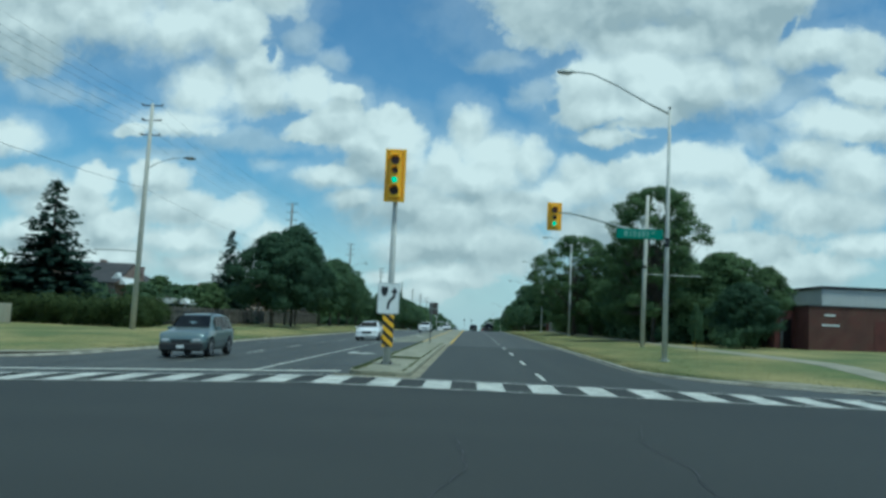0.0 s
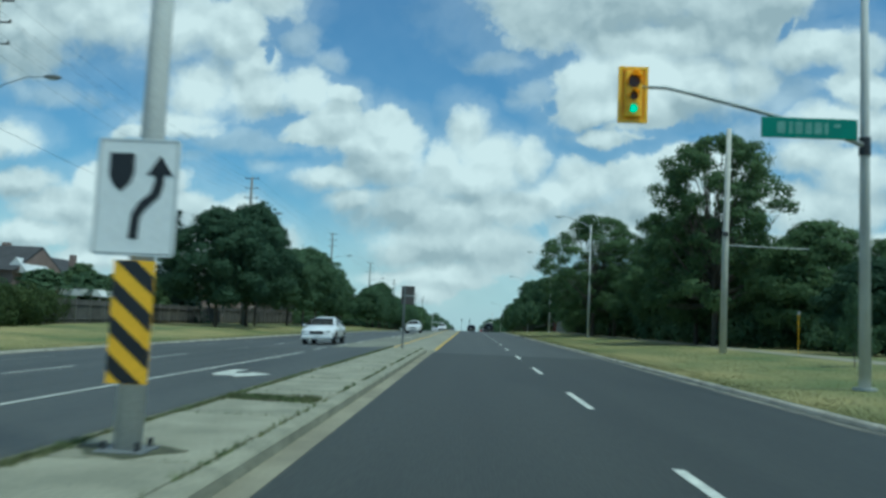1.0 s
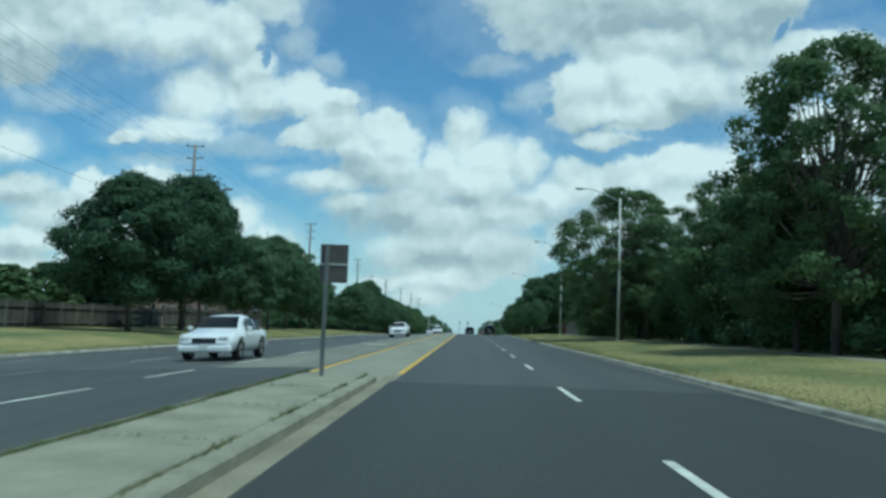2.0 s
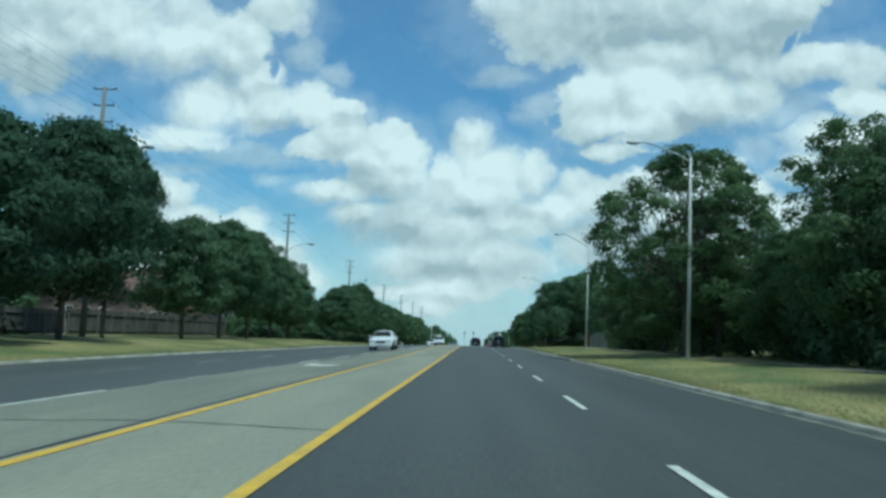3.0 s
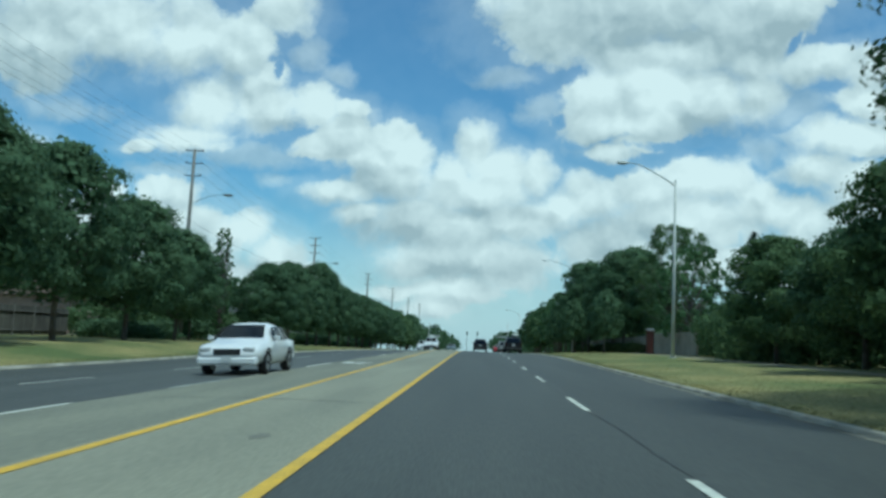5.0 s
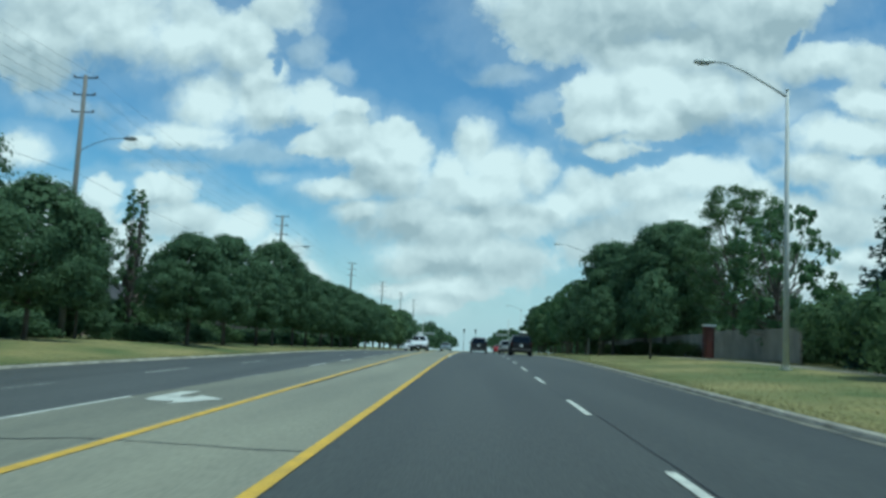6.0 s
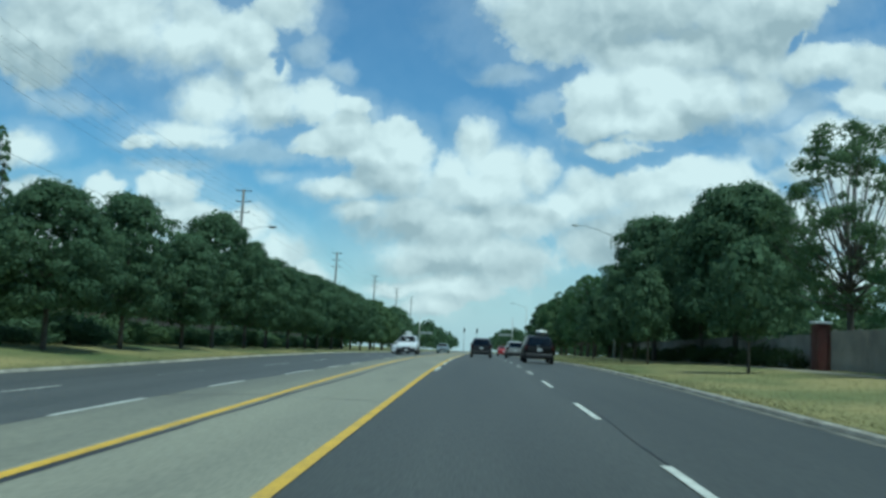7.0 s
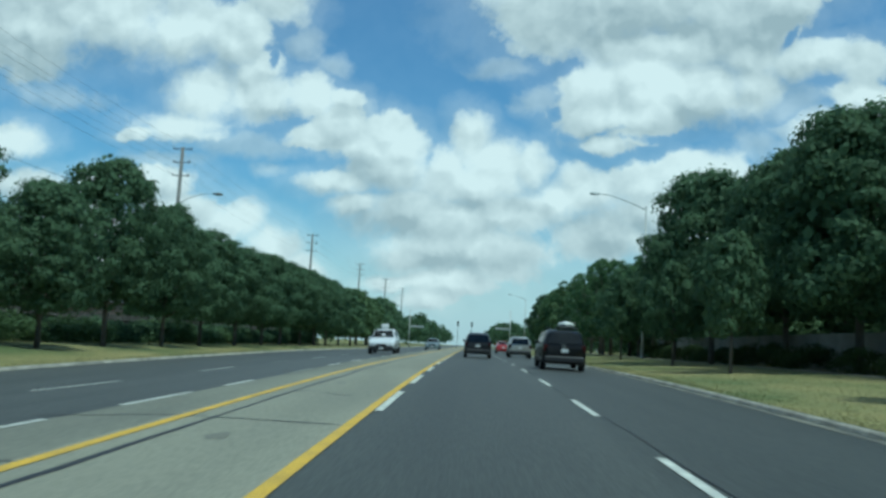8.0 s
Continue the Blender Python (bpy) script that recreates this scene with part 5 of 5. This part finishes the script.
bld = thing("brick_building", "low flat-roofed red brick building beyond the lawn", "building", (23.9, 62.0, land_z(24, 62)))
part("wall", box(0, 24, 0, 13, -0.6, 3.12), BRICK, bld, "dark red brick wall")
part("entrance_wall", box(-1.5, 0.0, 2.5, 12, -0.6, 2.8), BRICK, bld, "recessed dark red brick wall")
part("parapet", box(-0.06, 24.06, -0.06, 13, 3.12, 3.22), DARK_METAL, bld)
part("door", box(4.6, 5.6, -0.03, 0.0, 0.0, 2.15), BRICK, bld, "dark red painted door")
part("entrance_door", box(-1.1, -0.3, 2.46, 2.5, 0.0, 2.2), GLASS_CAR, bld)
part("lettering_bar", box(1.1, 1.85, -0.05, 0.0, 2.45, 2.60), TRIM_W, bld, "row of pale wall lettering")
part("lettering_bar", box(0.9, 2.15, -0.05, 0.0, 1.75, 1.88), TRIM_W, bld, "row of pale wall lettering")
for k in range(21):
    part("brick_course", box(-0.004, 24.004, -0.006, -0.002, 0.15 * k + 0.03, 0.15 * k + 0.045), GUTTER, bld)
hall = thing("metal_hall", "pale grey metal-sided hall behind the brick building", "building", (30.6, 76.0, land_z(26, 76)))
part("wall", box(0, 30, 0, 13, -0.6, 5.2), SIDING, hall)
for k in range(60):
    part("siding_rib", box(0.25 + k * 0.5, 0.31 + k * 0.5, -0.03, 0.0, 2.5, 5.0), SIDING, hall)
part("roof_edge", box(-0.15, 30.15, -0.15, 13.15, 5.2, 5.42), DARK_METAL, hall, "dark green metal roof edge")


def house(x, y, w, d, h_wall, h_roof, wall, label, turn=0, roofing=None):
    z = land_z(x, y)
    t = thing("house", label, "house", (x, y, z))
    t.rotation_euler = (0, 0, radians(turn))
    part("wall", box(-w / 2, w / 2, -d / 2, d / 2, -0.5, h_wall), wall, t)
    part("roof", prism([(-w / 2 - 0.4, h_wall - 0.05), (w / 2 + 0.4, h_wall - 0.05), (0, h_wall + h_roof)], -d / 2 - 0.35, d / 2 + 0.35), roofing or ROOFING, t, "shingle roof")
    part("gable", prism([(-w / 2, h_wall), (w / 2, h_wall), (0, h_wall + h_roof - 0.25)], -d / 2 - 0.36, -d / 2 - 0.30), wall, t)
    part("chimney", box(w * 0.2, w * 0.2 + 0.6, 0.5, 1.1, h_wall, h_wall + h_roof + 0.4), BRICK_PALE, t)
    for zz in ((1.0, 2.3), (3.6, 4.8)) if h_wall > 4.5 else ((1.0, 2.3),):
        for wx in (-w * 0.28, 0, w * 0.28):
            window(t, wx, -d / 2, zz[0], zz[1], 1.2)
    return t


two_gable = house(-42.0, 94, 8.0, 6.5, 4.1, 2.3, BRICK_PALE, "two-storey pinkish brick house with dark roof and white gable", 90)
for gx, gw, gm in ((-3.6, 1.5, BRICK_PALE), (3.2, 1.1, TRIM_W)):
    g = part("cross_gable", prism([(gx - gw, 3.9), (gx + gw, 3.9), (gx, 3.9 + gw * 1.15)], -0.6, 3.8), gm, two_gable)
    g.matrix_basis = Matrix.Rotation(radians(-90), 4, "Z") @ Matrix.Translation((0, -2.9, 0))
house(-49, 116, 10, 9, 4.2, 2.6, BRICK_PALE, "two-storey pale brick house with a dark gabled roof", 0)
house(-62, 122, 11, 9, 5.2, 2.6, SIDING, "two-storey pale house with a dark gabled roof", 90)
house(-38.5, 131.5, 11, 9, 3.5, 2.3, BRICK_PALE, "pinkish brick bungalow with a shallow red-brown roof", 90, ROOF_RED)
house(-38.5, 147.0, 11, 9, 4.0, 2.7, BRICK_PALE, "pinkish brick bungalow behind the board fence", 90, ROOF_RED)
house(-43, 178, 11, 9, 3.5, 2.7, BRICK_PALE, "pinkish brick bungalow behind the board fence", 0)
house(-41, 206, 11, 9, 3.3, 2.4, BRICK_PALE, "pinkish brick bungalow behind the trees", 90)
house(-41, 232, 11, 9, 3.3, 2.4, BRICK_PALE, "pinkish brick bungalow behind the trees", 0)

# open shelter with a pale roof beside the hedge
shelter = thing("garden_shelter", "small open shelter with a white roof on posts", "shelter", (-31.5, 88.6, land_z(-31.5, 88.6)))
for sx in (-1.5, 1.5):
    for sy in (-1.1, 1.1):
        part("post", box(sx - 0.05, sx + 0.05, sy - 0.05, sy + 0.05, -0.1, 2.15), TRIM_W, shelter)
part("roof", prism([(-1.85, 2.1), (1.85, 2.1), (1.4, 2.65), (-1.4, 2.65)], -1.4, 1.4), TRIM_W, shelter, "white hipped roof")
part("back_panel", box(-1.5, 1.5, 1.1, 1.13, 0.1, 1.6), FENCE_WOOD, shelter)

cabinet = thing("utility_cabinet", "beige metal utility cabinet on the lawn", "cabinet", (-34.9, 62.0, land_z(-34.9, 62)))
part("body", box(-0.6, 0.6, -0.35, 0.35, 0.06, 1.45, bevel=0.03), BEIGE_METAL, cabinet)
part("plinth", box(-0.65, 0.65, -0.4, 0.4, -0.1, 0.06), CONCRETE, cabinet)
part("door_seam", box(-0.01, 0.01, -0.356, -0.35, 0.12, 1.38), DARK_METAL, cabinet)


# ---- cars ----
SUV = dict(stations=[(-2.30, 0.42, 0.80, 0.92, 0.76, 0.98), (-2.24, 0.34, 0.90, 0.98, 0.76, 1.22), (-2.10, 0.30, 0.92, 1.03, 0.72, 1.52), (-1.85, 0.28, 0.93, 1.04, 0.69, 1.67), (-1.0, 0.26, 0.94, 1.04, 0.69, 1.72),
                     (-0.2, 0.26, 0.94, 1.03, 0.69, 1.71), (0.25, 0.26, 0.94, 1.03, 0.67, 1.65), (0.72, 0.26, 0.94, 1.03, 0.70, 1.36), (1.02, 0.26, 0.94, 1.03, 0.80, 1.12), (1.45, 0.27, 0.93, 1.01, 0.80, 1.07), (1.95, 0.28, 0.91, 0.97, 0.77, 1.02),
                     (2.20, 0.33, 0.86, 0.88, 0.72, 0.93), (2.30, 0.40, 0.78, 0.76, 0.66, 0.80)],
           rear=((0.72, -2.235, 1.12), (0.62, -2.04, 1.58)), front=((0.74, 0.96, 1.14), (0.60, 0.32, 1.61)), roof=1.73, tail=(0.80, -2.27, 0.80, 1.10), axle=1.38, tyre=0.365, half=0.94,
           side=((-1.82, -1.02), (-0.92, -0.06), (0.02, 0.72)), belt=1.07, top=1.60)
SEDAN = dict(stations=[(-2.32, 0.42, 0.78, 0.80, 0.72, 0.86), (-2.24, 0.34, 0.86, 0.90, 0.72, 0.99), (-1.70, 0.28, 0.90, 0.92, 0.68, 1.06), (-1.45, 0.26, 0.91, 0.92, 0.64, 1.16), (-0.85, 0.25, 0.91, 0.92, 0.60, 1.42),
                       (-0.2, 0.25, 0.91, 0.91, 0.60, 1.46), (0.25, 0.25, 0.91, 0.90, 0.60, 1.40), (0.75, 0.25, 0.91, 0.89, 0.66, 1.14), (1.10, 0.26, 0.90, 0.88, 0.72, 0.96), (1.90, 0.28, 0.88, 0.82, 0.70, 0.86),
                       (2.22, 0.34, 0.82, 0.70, 0.64, 0.74), (2.32, 0.40, 0.70, 0.60, 0.56, 0.64)],
             rear=((0.66, -1.55, 1.10), (0.54, -0.88, 1.39)), front=((0.68, 0.98, 1.00), (0.54, 0.30, 1.37)), roof=1.46, tail=(0.74, -2.27, 0.74, 0.92), axle=1.34, tyre=0.33, half=0.91,
             side=((-1.15, -0.55), (-0.45, 0.22), (0.28, 0.72)), belt=0.95, top=1.34)


def make_car(name, label, spec, paint, at, heading=0.0, lights="", extras=None):
    x, y = at
    car = thing(name, label, "car", (x, y, road_z(x, y) + 0.012))
    car.rotation_euler = (0, math.atan(fall(y)) if x < -4 else 0, radians(heading))
    bm = bmesh.new()
    rings = []
    for sy, zb, hm, zm, ht, zt in spec["stations"]:
        half = [(0, zb), (hm * 0.82, zb), (hm * 0.96, zb + 0.10), (hm, (zb + zm) * 0.52), (hm * 0.985, zm), (ht + (hm - ht) * 0.12, zt - (zt - zm) * 0.12 - 0.02), (ht * 0.84, zt), (0, zt + 0.02)]
        ring = [(a, b) for a, b in half] + [(-a, b) for a, b in half[-2:0:-1]]
        rings.append([bm.verts.new((a, sy, b)) for a, b in ring])
    n = len(rings[0])
    for a, b in zip(rings, rings[1:]):
        for k in range(n):
            bm.faces.new((a[k], a[(k + 1) % n], b[(k + 1) % n], b[k]))
    bm.faces.new(rings[0])
    bm.faces.new(rings[-1])
    bmesh.ops.recalc_face_normals(bm, faces=bm.faces)
    body = part("body", bm, paint, car, "", True)

    def pane(nm, quad, push):
        b = bmesh.new()
        f = b.faces.new([b.verts.new(Vector(q) + Vector(push)) for q in quad])
        bmesh.ops.solidify(b, geom=[f], thickness=0.012)
        bmesh.ops.recalc_face_normals(b, faces=b.faces)
        return part(nm, b, GLASS_CAR, car, "dark glass")

    (w0, y0, z0), (w1, y1, z1) = spec["rear"]
    pane("rear_window", [(-w0, y0, z0), (w0, y0, z0), (w1, y1, z1), (-w1, y1, z1)], (0, -0.085, 0.02))
    (w0, y0, z0), (w1, y1, z1) = spec["front"]
    pane("windscreen", [(-w0, y0, z0), (w0, y0, z0), (w1, y1, z1), (-w1, y1, z1)], (0, 0.03, 0.035))
    hb, ht = spec["half"] * 0.97, spec["half"] * 0.77
    for s in (-1, 1):
        for k, (ya, yb) in enumerate(spec["side"]):
            cut = 0.28 if k == 2 else 0.0
            back = 0.22 if k == 0 else 0.0
            pane("side_window", [(s * hb, ya, spec["belt"]), (s * hb, yb, spec["belt"]), (s * ht, yb - cut, spec["top"] - (0.02 if cut else 0)), (s * ht, ya + back, spec["top"])], (s * 0.022, 0, 0.012))
        part("mirror", box(s * 0.98 - 0.09, s * 0.98 + 0.09, spec["front"][0][1] - 0.42, spec["front"][0][1] - 0.30, spec["belt"] + 0.0, spec["belt"] + 0.13, bevel=0.02), paint, car)
        tw, ty, ta, tb = spec["tail"]
        part("tail_lamp", box(s * tw - 0.10, s * tw + 0.10, ty - 0.03, ty + 0.22, ta, tb, bevel=0.02), RED_LAMP, car, "red tail lamp")
        part("head_lamp", box(s * 0.60 - 0.16, s * 0.60 + 0.16, 2.10, 2.31, 0.62, 0.76, bevel=0.03), CLEAR_LAMP, car, "clear head lamp")
        for ay in (-spec["axle"], spec["axle"]):
            r = spec["tyre"]
            wheel = part("wheel", disc(0, 0, r * 0.66, -0.10, 0.10, 18), RIM, car, "alloy wheel")
            wheel.matrix_basis = Matrix.Translation((s * (spec["half"] - 0.11), ay, r)) @ Matrix.Rotation(s * math.pi / 2, 4, "Z")
            tb_ = bmesh.new()
            ringsT = []
            for rr, yy in ((r * 0.64, -0.10), (r * 0.94, -0.115), (r, -0.07), (r, 0.07), (r * 0.94, 0.115), (r * 0.64, 0.10)):
                ringsT.append([tb_.verts.new((rr * math.cos(2 * math.pi * k / 20), yy, rr * math.sin(2 * math.pi * k / 20))) for k in range(20)])
            for a, b in zip(ringsT, ringsT[1:]):
                for k in range(20):
                    tb_.faces.new((a[k], a[(k + 1) % 20], b[(k + 1) % 20], b[k]))
            bmesh.ops.recalc_face_normals(tb_, faces=tb_.faces)
            part("tyre", tb_, RUBBER, wheel, "black rubber tyre", True)
            part("hub", disc(0, 0, r * 0.18, -0.125, 0.11, 10), DARK_METAL, wheel)
            arch = bmesh.new()
            for k in range(10):
                a0, a1 = math.pi * k / 10, math.pi * (k + 1) / 10
                q = [arch.verts.new((s * (spec["half"] + 0.008), ay + rr * math.cos(a), r + rr * math.sin(a))) for rr, a in ((r + 0.02, a0), (r + 0.09, a0), (r + 0.09, a1), (r + 0.02, a1))]
                arch.faces.new(q)
            bmesh.ops.solidify(arch, geom=arch.faces[:], thickness=0.03)
            part("wheel_arch", arch, BLACK_PLASTIC, car)
    part("rear_bumper", box(-0.84, 0.84, -2.36, -2.16, 0.36, 0.62, bevel=0.05), BLACK_PLASTIC if spec is SUV else paint, car)
    part("front_bumper", box(-0.84, 0.84, 2.10, 2.36, 0.27, 0.60 if spec is SUV else 0.50, bevel=0.06), BLACK_PLASTIC if spec is SUV else paint, car)
    part("grille", box(-0.38, 0.38, 2.24, 2.335, 0.54, 0.72, bevel=0.02), BLACK_PLASTIC, car)
    part("number_plate", box(-0.15, 0.15, -2.40 if spec is not SUV else -2.31, -2.27, 0.78 if spec is SUV else 0.66, 0.93 if spec is SUV else 0.80), TRIM_W, car, "plain pale plate")
    part("front_plate", box(-0.15, 0.15, 2.34, 2.372, 0.38, 0.50), TRIM_W, car, "plain pale plate")
    if spec is SUV:
        for s in (-1, 1):
            part("roof_rail", tube([(s * 0.58, -1.6, spec["roof"] + 0.0), (s * 0.58, -1.4, spec["roof"] + 0.06), (s * 0.58, 0.0, spec["roof"] + 0.06), (s * 0.58, 0.2, spec["roof"] - 0.02)], 0.022, 6), BLACK_PLASTIC, car)
        part("rear_wiper", tube([(0.0, -2.26, 1.15), (0.35, -2.22, 1.20)], 0.012, 5), BLACK_PLASTIC, car)
    return car


suv = make_car("black_suv", "black sport utility vehicle with a loaded roof tray", SUV, BLACK_PAINT, (3.85, 190.5))
tray = part("roof_tray", box(-0.25, 0.62, -1.55, -0.15, 1.78, 1.84, bevel=0.02), BLACK_PLASTIC, suv, "black roof tray")
bag = bmesh.new()
bmesh.ops.create_icosphere(bag, subdivisions=3, radius=1.0)
for v in bag.verts:
    k = 1 + 0.14 * noise.noise(v.co * 2.2)
    v.co = Vector((0.18 + v.co.x * 0.36 * k, -0.85 + v.co.y * 0.60 * k, 1.95 + max(-0.6, v.co.z) * 0.15 * k))
part("cargo_bag", bag, SIDING, tray, "pale grey lumpy cargo bag", True)
part("rear_rack", tube([(-0.12, -2.37, 0.86), (-0.10, -2.40, 1.10), (-0.02, -2.40, 1.12), (0.0, -2.37, 0.92)], 0.014, 6), GALV, suv, "pale bicycle rack frame")
make_car("charcoal_suv", "charcoal grey sport utility vehicle driving ahead", SUV, CHARCOAL_PAINT, (0.4, 212.5))
make_car("beige_suv", "beige compact sport utility vehicle driving ahead", SUV, TAN_PAINT, (3.9, 223))
make_car("red_car", "small red saloon car far down the road", SEDAN, RED_PAINT, (3.9, 258))
make_car("silver_suv", "silver-green sport utility vehicle driving towards the junction", SUV, SILVER_PAINT, (-11.35, 35.6), 182)
make_car("white_hatchback", "white saloon car with dark windows coming along the road", SEDAN, WHITE_PAINT, (-8.1, 67.5), 180)
make_car("white_saloon", "white saloon car in the oncoming lane", SEDAN, WHITE_PAINT, (-6.8, 123.5), 180)
taxi = make_car("white_suv", "white sport utility vehicle waiting in the oncoming lane", SUV, WHITE_PAINT, (-6.2, 212.5), 180)
make_car("pale_saloon", "pale saloon car in the outer oncoming lane", SEDAN, WHITE_PAINT, (-8.4, 230), 180)
make_car("pale_green_saloon", "pale green saloon car far off in the centre lane", SEDAN, SILVER_PAINT, (-5.0, 262), 180)

part("roof_sign", box(-0.28, 0.28, -0.45, -0.05, 1.76, 2.08, bevel=0.06), TRIM_W, taxi, "white roof sign box")

# ---- the next junction, far ahead ----
for fx in (-2.9, -0.1):
    far_sig = thing("far_traffic_signal", "slim dark pole with a small traffic signal far ahead", "traffic signal", (fx, 323, road_z(fx, 323)), "far traffic signals")
    part("pole", tube([(0, 0, 0), (0, 0, 5.3)], [0.05, 0.035], 8), DARK_METAL, far_sig)
    fh = part("signal_head", box(-0.18, 0.18, -0.25, -0.05, 4.5, 5.5, bevel=0.03), DARK_METAL, far_sig, "dark signal housing")
    for zl in (4.65, 5.0, 5.35):
        part("lens", disc(0, zl, 0.10, -0.28, -0.25, 12), SIGN_K, fh)
for fx, fh_, s in ((8.8, 9.0, -1), (-14.6, 8.6, 1)):
    far_lamp = thing("far_sign_pole", "pale steel pole with a street sign arm far ahead", "street lamp", (fx, 348, land_z(fx, 348)), "far sign poles")
    part("pole", tube([(0, 0, -0.1), (0, 0, fh_)], [0.13, 0.09], 8), POLE_CONC, far_lamp, "", True)
    part("sign_arm", tube([(0, 0, 4.6), (s * 3.4, 0, 4.9)], 0.05, 6), GALV, far_lamp)
    part("sign_plate", box(min(s * 0.4, s * 3.4), max(s * 0.4, s * 3.4), -0.12, -0.06, 4.45, 4.95, bevel=0.01), GALV, far_lamp, "pale street sign")
